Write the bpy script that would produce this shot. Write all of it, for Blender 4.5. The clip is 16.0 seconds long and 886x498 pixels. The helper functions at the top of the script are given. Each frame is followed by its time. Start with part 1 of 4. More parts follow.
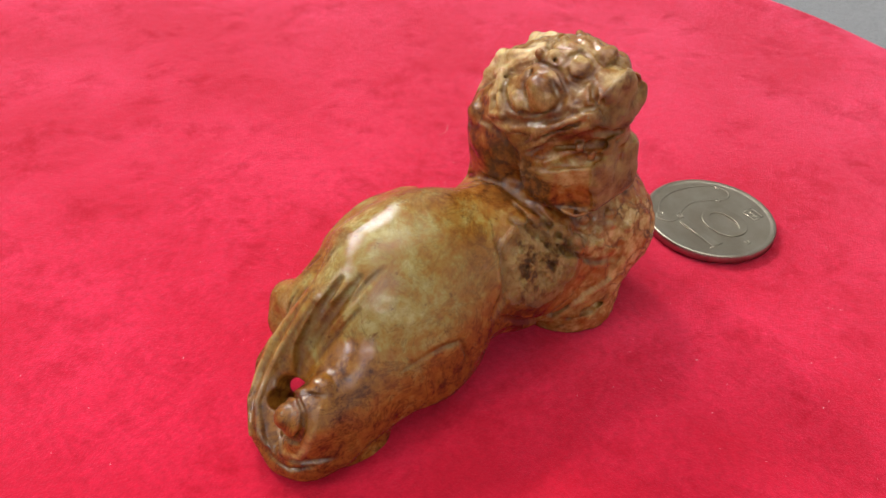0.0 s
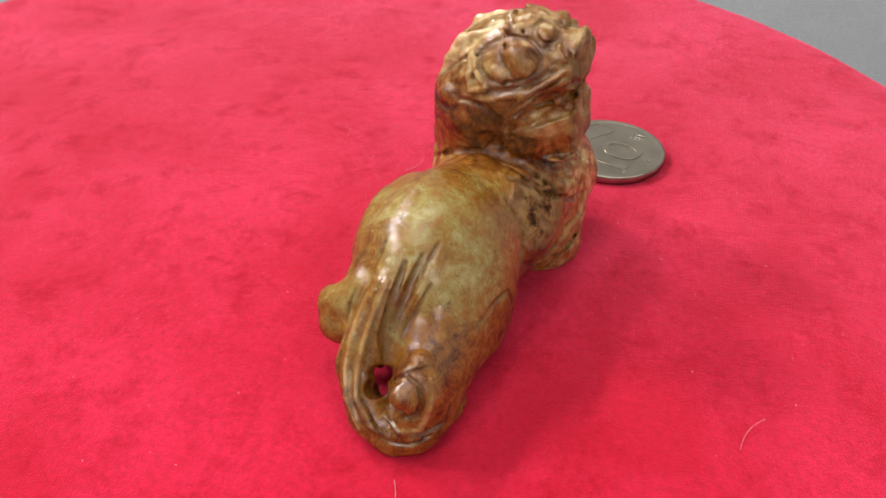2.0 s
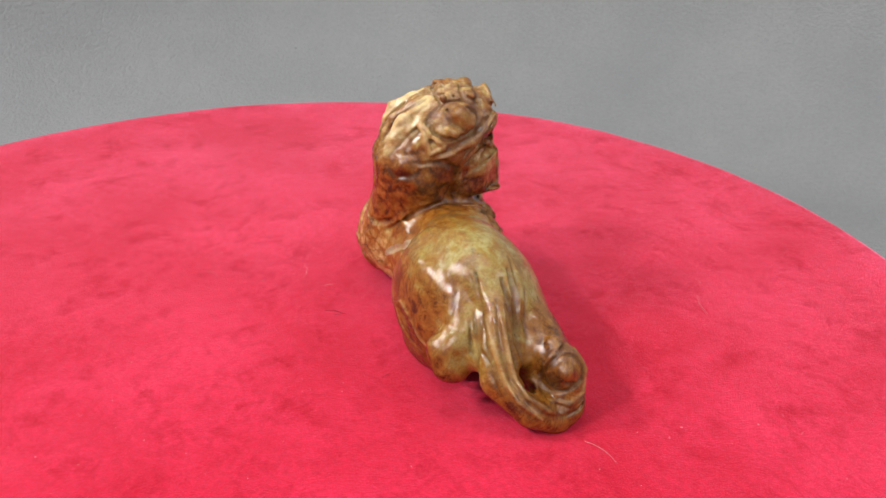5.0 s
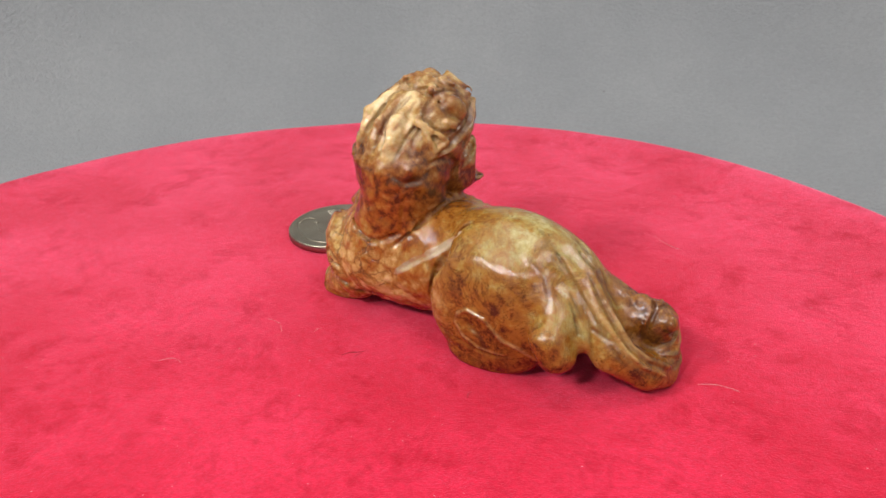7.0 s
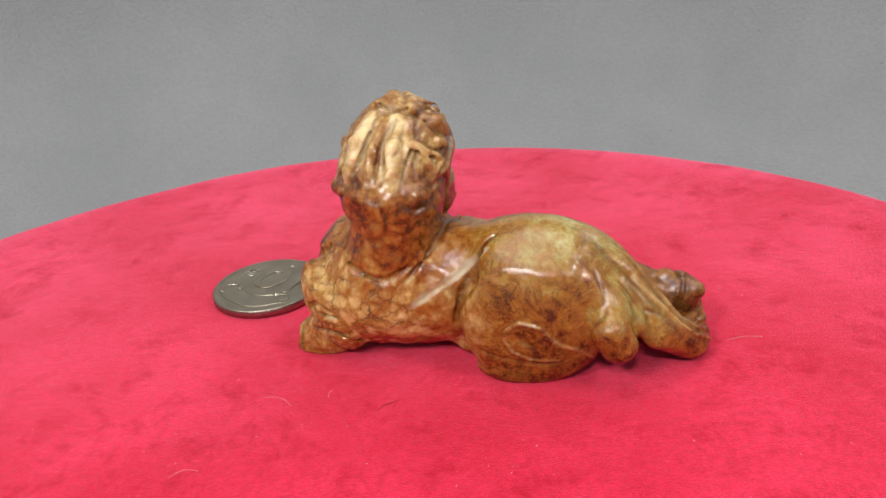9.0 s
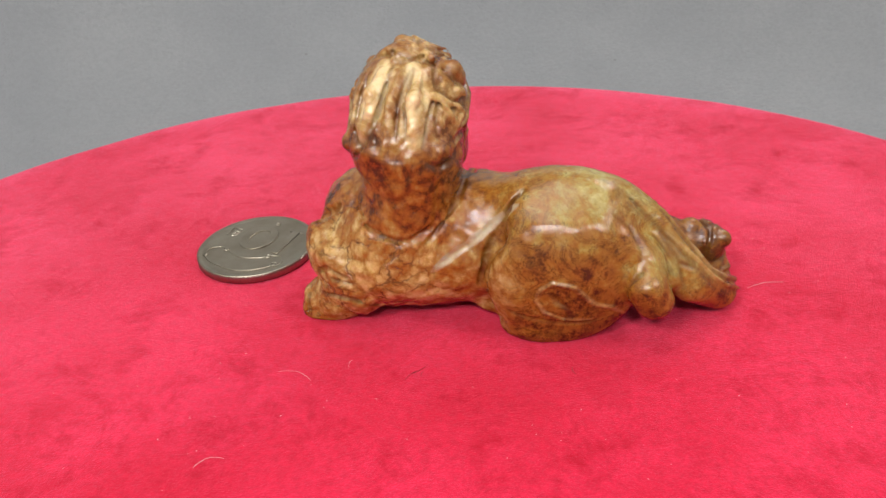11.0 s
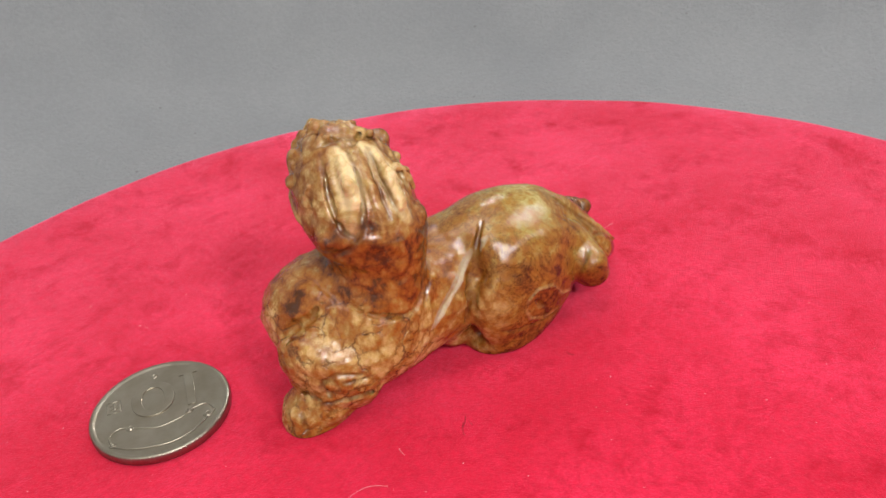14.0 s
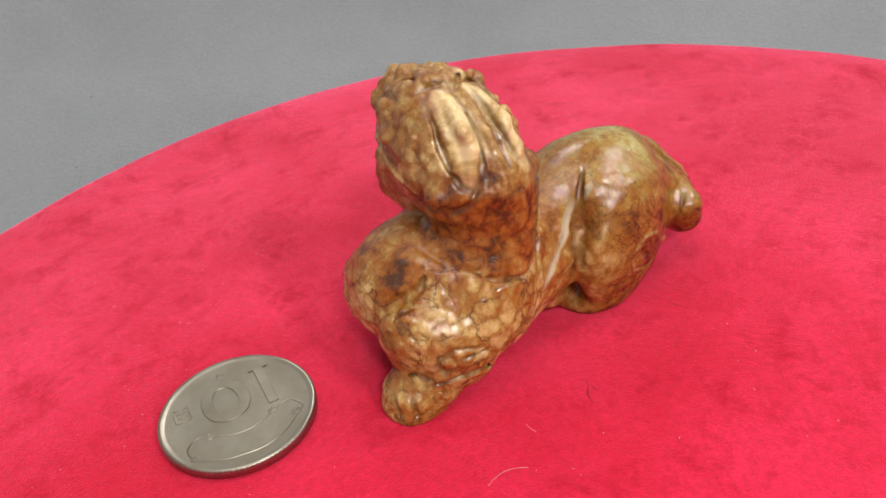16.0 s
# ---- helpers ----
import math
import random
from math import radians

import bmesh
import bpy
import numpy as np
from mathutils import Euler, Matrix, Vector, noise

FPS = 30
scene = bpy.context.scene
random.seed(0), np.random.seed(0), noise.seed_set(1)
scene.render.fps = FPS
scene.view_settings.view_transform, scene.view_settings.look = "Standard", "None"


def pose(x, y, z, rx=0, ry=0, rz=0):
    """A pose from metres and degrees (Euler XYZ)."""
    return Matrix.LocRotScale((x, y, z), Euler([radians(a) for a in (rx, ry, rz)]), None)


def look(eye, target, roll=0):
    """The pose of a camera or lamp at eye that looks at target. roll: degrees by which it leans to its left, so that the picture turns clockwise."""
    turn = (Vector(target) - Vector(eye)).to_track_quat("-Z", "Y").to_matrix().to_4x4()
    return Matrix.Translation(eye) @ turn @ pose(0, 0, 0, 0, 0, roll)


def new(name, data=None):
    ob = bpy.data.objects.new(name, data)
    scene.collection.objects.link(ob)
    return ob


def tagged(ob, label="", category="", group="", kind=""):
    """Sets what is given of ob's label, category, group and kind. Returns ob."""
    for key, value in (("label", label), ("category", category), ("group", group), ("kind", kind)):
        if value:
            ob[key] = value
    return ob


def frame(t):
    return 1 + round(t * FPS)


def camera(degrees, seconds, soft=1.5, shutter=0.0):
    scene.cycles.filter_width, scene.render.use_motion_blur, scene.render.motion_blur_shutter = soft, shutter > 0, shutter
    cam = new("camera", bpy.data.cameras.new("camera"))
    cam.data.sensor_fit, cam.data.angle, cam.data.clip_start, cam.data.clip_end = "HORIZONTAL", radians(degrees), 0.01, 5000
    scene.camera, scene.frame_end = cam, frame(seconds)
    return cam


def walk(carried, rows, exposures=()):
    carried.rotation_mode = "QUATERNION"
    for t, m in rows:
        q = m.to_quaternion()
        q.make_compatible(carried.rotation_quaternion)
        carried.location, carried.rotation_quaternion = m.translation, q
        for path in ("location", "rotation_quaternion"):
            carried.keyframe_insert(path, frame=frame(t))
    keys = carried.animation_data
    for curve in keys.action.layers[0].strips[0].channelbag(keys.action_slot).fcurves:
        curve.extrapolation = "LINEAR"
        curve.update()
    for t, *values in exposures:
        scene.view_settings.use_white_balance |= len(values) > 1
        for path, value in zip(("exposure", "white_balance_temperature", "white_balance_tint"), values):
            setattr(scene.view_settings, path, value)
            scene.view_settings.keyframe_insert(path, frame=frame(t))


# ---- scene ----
PATH = [
    (0, (0.08860, 0.06929, 0.10538), (0.00738, 0.01082, 0.02240), 1.93),
    (0.5, (0.09802, 0.06416, 0.10520), (0.00948, 0.01520, 0.02357), 2.50),
    (1, (0.11218, 0.04729, 0.10548), (0.01646, 0.01289, 0.02452), 1.57),
    (1.5, (0.11350, 0.04752, 0.10752), (0.01750, 0.01335, 0.02679), 0.71),
    (2, (0.12091, 0.03405, 0.10867), (0.02238, 0.01075, 0.02712), 0.53),
    (2.5, (0.12866, 0.00364, 0.10807), (0.02677, 0.00370, 0.02734), 0.67),
    (3, (0.12873, -0.00983, 0.10931), (0.02435, 0.00243, 0.03280), 1.17),
    (3.5, (0.13623, -0.00913, 0.10511), (0.02826, 0.00185, 0.03354), 0.52),
    (4, (0.14293, -0.01935, 0.10708), (0.03275, 0.00028, 0.04094), 0.30),
    (4.2, (0.14876, -0.03468, 0.10604), (0.03969, -0.00409, 0.04225), 0.68),
    (5.25, (0.12772, -0.08499, 0.10423), (0.03235, -0.01748, 0.04203), -0.81),
    (6.3, (0.08990, -0.12581, 0.10243), (0.02500, -0.03087, 0.04181), -2.29),
    (6.5, (0.08448, -0.12397, 0.10068), (0.02041, -0.02849, 0.04003), -2.79),
    (7, (0.07476, -0.12248, 0.09647), (0.01323, -0.02451, 0.03716), -3.07),
    (7.5, (0.05790, -0.13146, 0.09684), (0.01074, -0.02546, 0.03818), -4.41),
    (8, (0.04597, -0.13481, 0.09557), (0.00266, -0.02672, 0.03776), -4.83),
    (8.5, (0.02837, -0.13728, 0.09414), (-0.00138, -0.02490, 0.03596), -5.19),
    (9, (0.01636, -0.13633, 0.09342), (-0.00301, -0.02084, 0.03697), -5.71),
    (9.2, (0.01063, -0.13668, 0.09250), (-0.00518, -0.02082, 0.03568), -5.41),
    (10.25, (0.00105, -0.13086, 0.09476), (-0.00763, -0.01730, 0.03226), -4.96),
    (11.3, (-0.00772, -0.12444, 0.09701), (-0.01008, -0.01377, 0.02884), -4.51),
    (11.5, (-0.01091, -0.12289, 0.09879), (-0.00837, -0.01176, 0.03139), -4.37),
    (12, (-0.03031, -0.12448, 0.10766), (-0.01135, -0.01596, 0.03863), -5.12),
    (12.5, (-0.04531, -0.11785, 0.11098), (-0.01118, -0.01434, 0.04012), -6.01),
    (13, (-0.05386, -0.11778, 0.11296), (-0.01762, -0.01508, 0.04198), -6.39),
    (13.5, (-0.07096, -0.10568, 0.10878), (-0.01637, -0.01121, 0.03810), -5.39),
    (14, (-0.08756, -0.09571, 0.11117), (-0.01873, -0.01179, 0.03962), -5.66),
    (14.5, (-0.09706, -0.08298, 0.11201), (-0.01793, -0.00945, 0.03968), -5.97),
    (15, (-0.10268, -0.07823, 0.10920), (-0.02222, -0.00656, 0.03648), -6.35),
    (15.5, (-0.10506, -0.07043, 0.10751), (-0.02675, 0.00149, 0.03271), -6.41),
    (16, (-0.10360, -0.06263, 0.10182), (-0.02635, 0.00984, 0.02645), -6.46),
]

cam = camera(56.5, 16.0, soft=1.55)
walk(cam, [(t, look(eye, target, roll)) for t, eye, target, roll in PATH])

# ---- world and lamps ----
world = bpy.data.worlds.new("world")
scene.world = world
world.use_nodes = True
world.node_tree.nodes["Background"].inputs[0].default_value = (0.80, 0.86, 1.0, 1)
world.node_tree.nodes["Background"].inputs[1].default_value = 0.55
scene.view_settings.exposure = 0.0


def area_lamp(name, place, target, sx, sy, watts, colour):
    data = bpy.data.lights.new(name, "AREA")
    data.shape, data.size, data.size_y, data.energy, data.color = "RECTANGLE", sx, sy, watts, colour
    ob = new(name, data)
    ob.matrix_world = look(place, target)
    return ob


area_lamp("ceiling_light", (-0.14, -0.03, 1.28), (-0.02, 0, 0), 0.9, 0.9, 6.2, (1.0, 0.98, 0.95))
# four unseen fill lamps added in a ring, for highlights from every side
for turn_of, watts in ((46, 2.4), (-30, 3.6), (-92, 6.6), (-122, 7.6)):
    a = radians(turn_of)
    area_lamp("fill_lamp", (0.88 * math.cos(a), 0.88 * math.sin(a), 0.86), (0, 0.01, 0.02), 0.17, 0.11, watts, (1.0, 0.98, 0.95))


# ---- materials ----
class Nodes:
    """A small builder for node materials."""

    def __init__(self, name):
        self.mat = bpy.data.materials.new(name)
        self.mat.use_nodes = True
        self.tree = self.mat.node_tree
        self.bsdf = self.tree.nodes["Principled BSDF"]
        self.coord = self.tree.nodes.new("ShaderNodeTexCoord").outputs["Object"]

    def node(self, kind, **inputs):
        n = self.tree.nodes.new(kind)
        for key, value in inputs.items():
            self.put(n.inputs[key.replace("_", " ")], value)
        return n

    def put(self, socket, value):
        if isinstance(value, bpy.types.NodeSocket):
            self.tree.links.new(value, socket)
        else:
            socket.default_value = value

    def noise(self, scale, detail=4.0, rough=0.55, distort=0.0, vector=None):
        n = self.node("ShaderNodeTexNoise", Scale=scale, Detail=detail, Roughness=rough, Distortion=distort)
        self.put(n.inputs["Vector"], vector or self.coord)
        return n.outputs["Fac"]

    def cells(self, scale, feature="DISTANCE_TO_EDGE", vector=None, randomness=1.0):
        n = self.node("ShaderNodeTexVoronoi")
        n.feature = feature
        self.put(n.inputs["Vector"], vector or self.coord)
        n.inputs["Scale"].default_value, n.inputs["Randomness"].default_value = scale, randomness
        return n.outputs["Distance"]

    def ramp(self, value, *stops):
        n = self.node("ShaderNodeMapRange")
        n.clamp = True
        self.put(n.inputs["Value"], value)
        for key, v in zip(("From Min", "From Max", "To Min", "To Max"), stops):
            n.inputs[key].default_value = v
        return n.outputs["Result"]

    def math(self, op, a, b=0.0):
        n = self.node("ShaderNodeMath")
        n.operation = op
        self.put(n.inputs[0], a), self.put(n.inputs[1], b)
        return n.outputs[0]

    def mix(self, fac, a, b, blend="MIX"):
        n = self.node("ShaderNodeMix")
        n.data_type, n.blend_type = "RGBA", blend
        self.put(n.inputs[0], fac)
        self.put(n.inputs[6], a if isinstance(a, bpy.types.NodeSocket) else (*a, 1))
        self.put(n.inputs[7], b if isinstance(b, bpy.types.NodeSocket) else (*b, 1))
        return n.outputs[2]

    def attribute(self, name):
        n = self.node("ShaderNodeAttribute")
        n.attribute_name = name
        return n.outputs["Fac"]

    def axis(self, which):
        n = self.node("ShaderNodeSeparateXYZ", Vector=self.coord)
        return n.outputs[which]

    def gradient(self, value, *stops):
        n = self.node("ShaderNodeValToRGB", Fac=value)
        ramp = n.color_ramp
        ramp.elements[0].position, ramp.elements[0].color = stops[0][0], (*stops[0][1], 1)
        ramp.elements[1].position, ramp.elements[1].color = stops[-1][0], (*stops[-1][1], 1)
        for place, tint in stops[1:-1]:
            ramp.elements.new(place).color = (*tint, 1)
        return n.outputs[0]

    def away(self, place, radius):
        n = self.node("ShaderNodeVectorMath")
        n.operation = "DISTANCE"
        self.put(n.inputs[0], self.coord)
        n.inputs[1].default_value = place
        return self.math("DIVIDE", n.outputs["Value"], radius)

    def warped(self, scale, amount):
        n = self.node("ShaderNodeTexNoise", Scale=scale, Detail=5.0, Roughness=0.65)
        self.put(n.inputs["Vector"], self.coord)
        sub = self.node("ShaderNodeVectorMath")
        sub.operation = "MULTIPLY_ADD"
        self.put(sub.inputs[0], n.outputs["Color"])
        sub.inputs[1].default_value = (amount,) * 3
        self.put(sub.inputs[2], self.coord)
        return sub.outputs[0]

    def bump(self, height, strength, distance, before=None):
        n = self.node("ShaderNodeBump", Strength=strength, Distance=distance, Height=height)
        if before is not None:
            self.put(n.inputs["Normal"], before)
        return n.outputs["Normal"]

    def done(self, **inputs):
        for key, value in inputs.items():
            self.put(self.bsdf.inputs[key.replace("_", " ")], value)
        return self.mat


def velvet_material():
    n = Nodes("red_velvet")
    patches = n.ramp(n.noise(22, 5, 0.62, 0.15), 0.38, 0.62, 0.0, 1.0)
    smudge = n.ramp(n.noise(85, 6, 0.75, 0.2), 0.50, 0.68, 0.0, 0.7)
    nap = n.noise(700, 4, 0.8)
    colour = n.mix(patches, (0.52, 0.007, 0.028), (0.67, 0.014, 0.056))
    colour = n.mix(smudge, colour, (0.36, 0.004, 0.014))
    colour = n.mix(n.ramp(nap, 0.38, 0.66, 0.0, 0.45), colour, (0.28, 0.003, 0.010))
    fuzz = n.math("MULTIPLY", n.ramp(patches, 0, 1, 0.7, 1.0), n.ramp(smudge, 0, 0.7, 1.0, 0.55))
    height = n.math("ADD", n.noise(2200, 3, 0.75), n.math("MULTIPLY", n.noise(260, 5, 0.7), 0.5))
    return n.done(Base_Color=colour, Roughness=0.95, Specular_IOR_Level=0.06, Sheen_Weight=fuzz,
                  Sheen_Roughness=0.45, Sheen_Tint=(1.0, 0.385, 0.605, 1), Normal=n.bump(height, 0.5, 0.0004))


def felt_material():
    n = Nodes("grey_backdrop")
    tone = n.ramp(n.noise(7, 4, 0.6), 0.3, 0.7, 0.0, 1.0)
    colour = n.mix(tone, (0.205, 0.212, 0.225), (0.255, 0.26, 0.27))
    grain = n.noise(420, 3, 0.7)
    colour = n.mix(n.ramp(grain, 0.35, 0.7, 0.0, 0.35), colour, (0.17, 0.175, 0.185))
    speck = n.ramp(n.cells(45, "F1"), 0.03, 0.045, 0.5, 0.0)
    colour = n.mix(speck, colour, (0.12, 0.12, 0.125))
    return n.done(Base_Color=colour, Roughness=0.9, Normal=n.bump(grain, 0.6, 0.002))


def jade_material():
    """Translucent jade: the more iron it took up, the browner; fractured and pale in front, green on the back."""
    n = Nodes("russet_jade")
    x, y, z = n.axis("X"), n.axis("Y"), n.axis("Z")
    wob = n.math("MULTIPLY", n.math("SUBTRACT", n.noise(90, 6, 0.7), 0.5), 0.022)
    wx, wy, wz = n.math("ADD", x, wob), n.math("ADD", y, wob), n.math("ADD", z, wob)
    fore = n.ramp(wx, 0.001, -0.009, 0.0, 1.0)
    neck = n.math("MULTIPLY", n.ramp(wz, 0.019, 0.025, 0.0, 1.0), n.ramp(n.math("ADD", wz, n.ramp(wy, 0.014, 0.022, 0.0, 0.008)), 0.041, 0.035, 0.0, 1.0))
    chest = n.math("MULTIPLY", n.ramp(wx, -0.010, -0.019, 0.0, 1.0), n.ramp(wz, 0.029, 0.022, 0.0, 1.0))
    large, mid, fine = n.noise(62, 5, 0.6, 0.4), n.noise(170, 8, 0.72, 0.5), n.noise(520, 7, 0.72, 0.3)
    grit = n.math("ADD", n.math("ADD", n.math("MULTIPLY", large, 0.9), n.math("MULTIPLY", mid, 1.35)), n.math("MULTIPLY", fine, 0.95))
    grit = n.math("SUBTRACT", grit, 1.6)
    # crystal grains with soft tones, parted by fine dark seams
    where = n.warped(420, 0.0026)
    grain = n.node("ShaderNodeTexVoronoi")
    grain.feature = "SMOOTH_F1"
    grain.inputs["Scale"].default_value, grain.inputs["Smoothness"].default_value = 330, 0.22
    n.put(grain.inputs["Vector"], where)
    tone = n.math("SUBTRACT", n.node("ShaderNodeSeparateColor", Color=grain.outputs["Color"]).outputs[0], 0.5)
    edge = n.cells(330, vector=where)
    wide = n.cells(125, vector=n.warped(160, 0.0060))
    seams = n.math("MULTIPLY", n.ramp(n.math("ADD", edge, n.ramp(n.noise(500, 4), 0.3, 0.7, -0.06, 0.06)), 0.0, 0.045, 1.0, 0.0), n.ramp(n.noise(230, 4), 0.44, 0.60, 0.0, 1.0))
    seams = n.math("MAXIMUM", seams, n.math("MULTIPLY", n.ramp(wide, 0.0, 0.034, 1.0, 0.0), n.ramp(n.noise(170, 5), 0.44, 0.55, 0.0, 1.0)))
    halo = n.ramp(edge, 0.0, 0.30, 1.0, 0.0)
    # green heart of the back, browner away from it
    away = n.math("MINIMUM", n.away((0.0175, 0.0110, 0.0265), 0.0135), n.math("MINIMUM", n.away((0.0265, -0.0010, 0.0140), 0.0085), n.away((0.0130, 0.0000, 0.0260), 0.0075)))
    iron = n.math("ADD", n.math("ADD", n.ramp(away, 0.45, 1.5, 0.29, 0.70), n.ramp(wy, 0.004, -0.004, 0.0, 0.06)), n.math("MULTIPLY", grit, 1.25))
    body = n.gradient(iron, (0.0, (0.44, 0.375, 0.165)), (0.22, (0.345, 0.270, 0.090)), (0.42, (0.310, 0.184, 0.040)), (0.62, (0.280, 0.120, 0.018)),
                      (0.82, (0.205, 0.076, 0.012)), (1.0, (0.065, 0.020, 0.006)))
    cloud = n.noise(105, 9, 0.76, 0.6)
    body = n.mix(n.ramp(cloud, 0.50, 0.58, 0.0, 0.50), body, (0.275, 0.112, 0.020))
    body = n.mix(n.ramp(cloud, 0.57, 0.66, 0.0, 0.42), body, (0.105, 0.034, 0.008))
    flow = n.noise(150, 8, 0.72, 1.4)
    veins = n.math("MULTIPLY", n.ramp(flow, 0.47, 0.50, 0.0, 1.0), n.ramp(flow, 0.53, 0.50, 0.0, 1.0))
    body = n.mix(n.math("MULTIPLY", veins, n.ramp(away, 0.6, 1.4, 0.25, 0.75)), body, (0.075, 0.021, 0.004))
    body = n.mix(n.ramp(n.noise(760, 4, 0.7, 0.3), 0.62, 0.69, 0.0, 0.75), body, (0.080, 0.024, 0.005))
    # head, neck and chest
    rust = n.math("ADD", n.math("ADD", n.math("MULTIPLY", neck, 0.27), n.math("MULTIPLY", chest, -0.12)), 0.43)
    rust = n.math("ADD", n.math("ADD", rust, grit), n.math("MULTIPLY", tone, 0.18))
    rust = n.math("ADD", rust, n.math("MULTIPLY", halo, 0.20))
    front = n.gradient(rust, (0.0, (0.66, 0.50, 0.27)), (0.28, (0.50, 0.325, 0.125)), (0.48, (0.32, 0.165, 0.042)), (0.66, (0.300, 0.105, 0.015)),
                       (0.84, (0.195, 0.056, 0.008)), (1.0, (0.075, 0.022, 0.005)))
    bone = n.gradient(rust, (0.0, (0.68, 0.55, 0.34)), (0.30, (0.46, 0.33, 0.155)), (0.50, (0.29, 0.175, 0.066)), (0.68, (0.17, 0.085, 0.028)), (0.90, (0.060, 0.027, 0.010)))
    front = n.mix(n.ramp(wz, 0.034, 0.041, 0.0, 0.4), front, bone)
    colour = n.mix(fore, body, front)
    cracks = n.math("MULTIPLY", seams, n.ramp(n.math("ADD", n.math("MULTIPLY", fore, 0.35), chest), 0.0, 1.35, 0.05, 1.0))
    colour = n.mix(n.math("MULTIPLY", cracks, 0.78), colour, (0.060, 0.020, 0.006))
    cream_top = n.mix(n.ramp(mid, 0.42, 0.60, 0, 1), (0.74, 0.59, 0.35), (0.42, 0.265, 0.10))
    # paler colour along the thin raised strokes
    colour = n.mix(n.math("MULTIPLY", n.attribute("ridge_pale"), n.ramp(mid, 0.38, 0.56, 0.60, 0.05)), colour, (0.52, 0.365, 0.165))
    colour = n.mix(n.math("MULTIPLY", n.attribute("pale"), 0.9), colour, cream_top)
    # brown staining along carved strokes, with the shade of deep creases painted in
    colour = n.mix(n.math("MULTIPLY", n.attribute("dirt_shade"), n.ramp(n.noise(260, 4), 0.3, 0.6, 0.35, 0.8)), colour, (0.075, 0.023, 0.005))
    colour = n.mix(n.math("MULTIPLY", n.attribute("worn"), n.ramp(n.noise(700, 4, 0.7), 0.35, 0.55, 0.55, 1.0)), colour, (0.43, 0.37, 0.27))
    rotten = n.gradient(n.noise(330, 7, 0.72, 0.3), (0.33, (0.055, 0.019, 0.006)), (0.42, (0.21, 0.075, 0.016)), (0.49, (0.48, 0.26, 0.080)), (0.60, (0.64, 0.43, 0.19)))
    colour = n.mix(n.math("MULTIPLY", n.attribute("pit"), 0.9), colour, rotten)
    colour = n.mix(1.0, colour, (0.95, 0.90, 0.82), "MULTIPLY")
    rough = n.ramp(n.noise(330, 6, 0.75), 0.36, 0.66, 0.09, 0.27)
    rough = n.math("ADD", rough, n.math("MULTIPLY", n.math("MAXIMUM", n.attribute("pit"), n.attribute("worn")), 0.4))
    height = n.math("SUBTRACT", n.math("MULTIPLY", n.noise(330, 7, 0.75), 0.6), n.math("MULTIPLY", cracks, 0.8))
    normal = n.bump(height, 0.42, 0.0004)
    normal = n.bump(n.noise(1500, 4, 0.7), 0.16, 0.0003, normal)
    normal = n.bump(n.math("MULTIPLY", n.noise(900, 6, 0.75), n.attribute("pit")), 1.0, 0.0030, normal)
    return n.done(Base_Color=colour, Roughness=rough, IOR=1.58, Subsurface_Weight=0.36, Subsurface_Radius=(0.005, 0.0022, 0.0007),
                  Subsurface_Scale=0.35, Normal=normal)


def nickel_material():
    n = Nodes("coin_nickel")
    tone = n.ramp(n.noise(160, 4, 0.6), 0.3, 0.7, 0.0, 1.0)
    colour = n.mix(tone, (0.28, 0.245, 0.195), (0.37, 0.335, 0.28))
    return n.done(Base_Color=colour, Metallic=1.0, Roughness=n.ramp(n.noise(700, 4, 0.7), 0.3, 0.7, 0.29, 0.40),
                  Normal=n.bump(n.noise(2500, 3, 0.7), 0.15, 0.0003))


def plain_material(name, colour, rough=0.8):
    n = Nodes(name)
    tone = n.mix(n.ramp(n.noise(3, 4), 0.3, 0.7, 0, 1), colour, tuple(c * 0.88 for c in colour))
    return n.done(Base_Color=tone, Roughness=rough, Normal=n.bump(n.noise(60, 4), 0.2, 0.003))


VELVET, FELT, JADE, NICKEL = velvet_material(), felt_material(), jade_material(), nickel_material()
PLASTER = plain_material("white_plaster", (0.78, 0.78, 0.76))
LINT = plain_material("pale_lint", (0.70, 0.42, 0.44))
PLASTIC = plain_material("black_plastic", (0.03, 0.03, 0.032), 0.5)
DARK_LINT = plain_material("dark_fibre", (0.22, 0.012, 0.02))


# ---- mesh helpers ----
def thing(name, bm, material, label="", category="", kind="", parent=None, smooth=True):
    mesh = bpy.data.meshes.new(name)
    bm.to_mesh(mesh)
    bm.free()
    mesh.materials.append(material)
    if smooth:
        mesh.polygons.foreach_set("use_smooth", [True] * len(mesh.polygons))
    ob = new(name, mesh)
    ob.parent = parent
    return tagged(ob, label, category, kind=kind)


def lathe(bm, profile, steps, centre=(0, 0, 0)):
    """Turns a profile of (radius, height) round the z axis; the ends close on the axis where the radius is 0."""
    rings = []
    for r, z in profile:
        if r == 0:
            rings.append([bm.verts.new((centre[0], centre[1], centre[2] + z))])
        else:
            rings.append([bm.verts.new((centre[0] + r * math.cos(a), centre[1] + r * math.sin(a), centre[2] + z))
                          for a in (2 * math.pi * k / steps for k in range(steps))])
    for low, high in zip(rings, rings[1:]):
        for k in range(steps):
            j = (k + 1) % steps
            quad = [low[k % len(low)], low[j % len(low)], high[j % len(high)], high[k % len(high)]]
            quad = [v for n, v in enumerate(quad) if v not in quad[:n]]
            if len(quad) > 2:
                bm.faces.new(quad)
    bmesh.ops.recalc_face_normals(bm, faces=bm.faces)


# ---- setting ----
DISK = (-0.0233, -0.0277)   # middle of the round stand
RADIUS = 0.1600
TABLE = -0.085          # height of the grey sheet below the velvet top


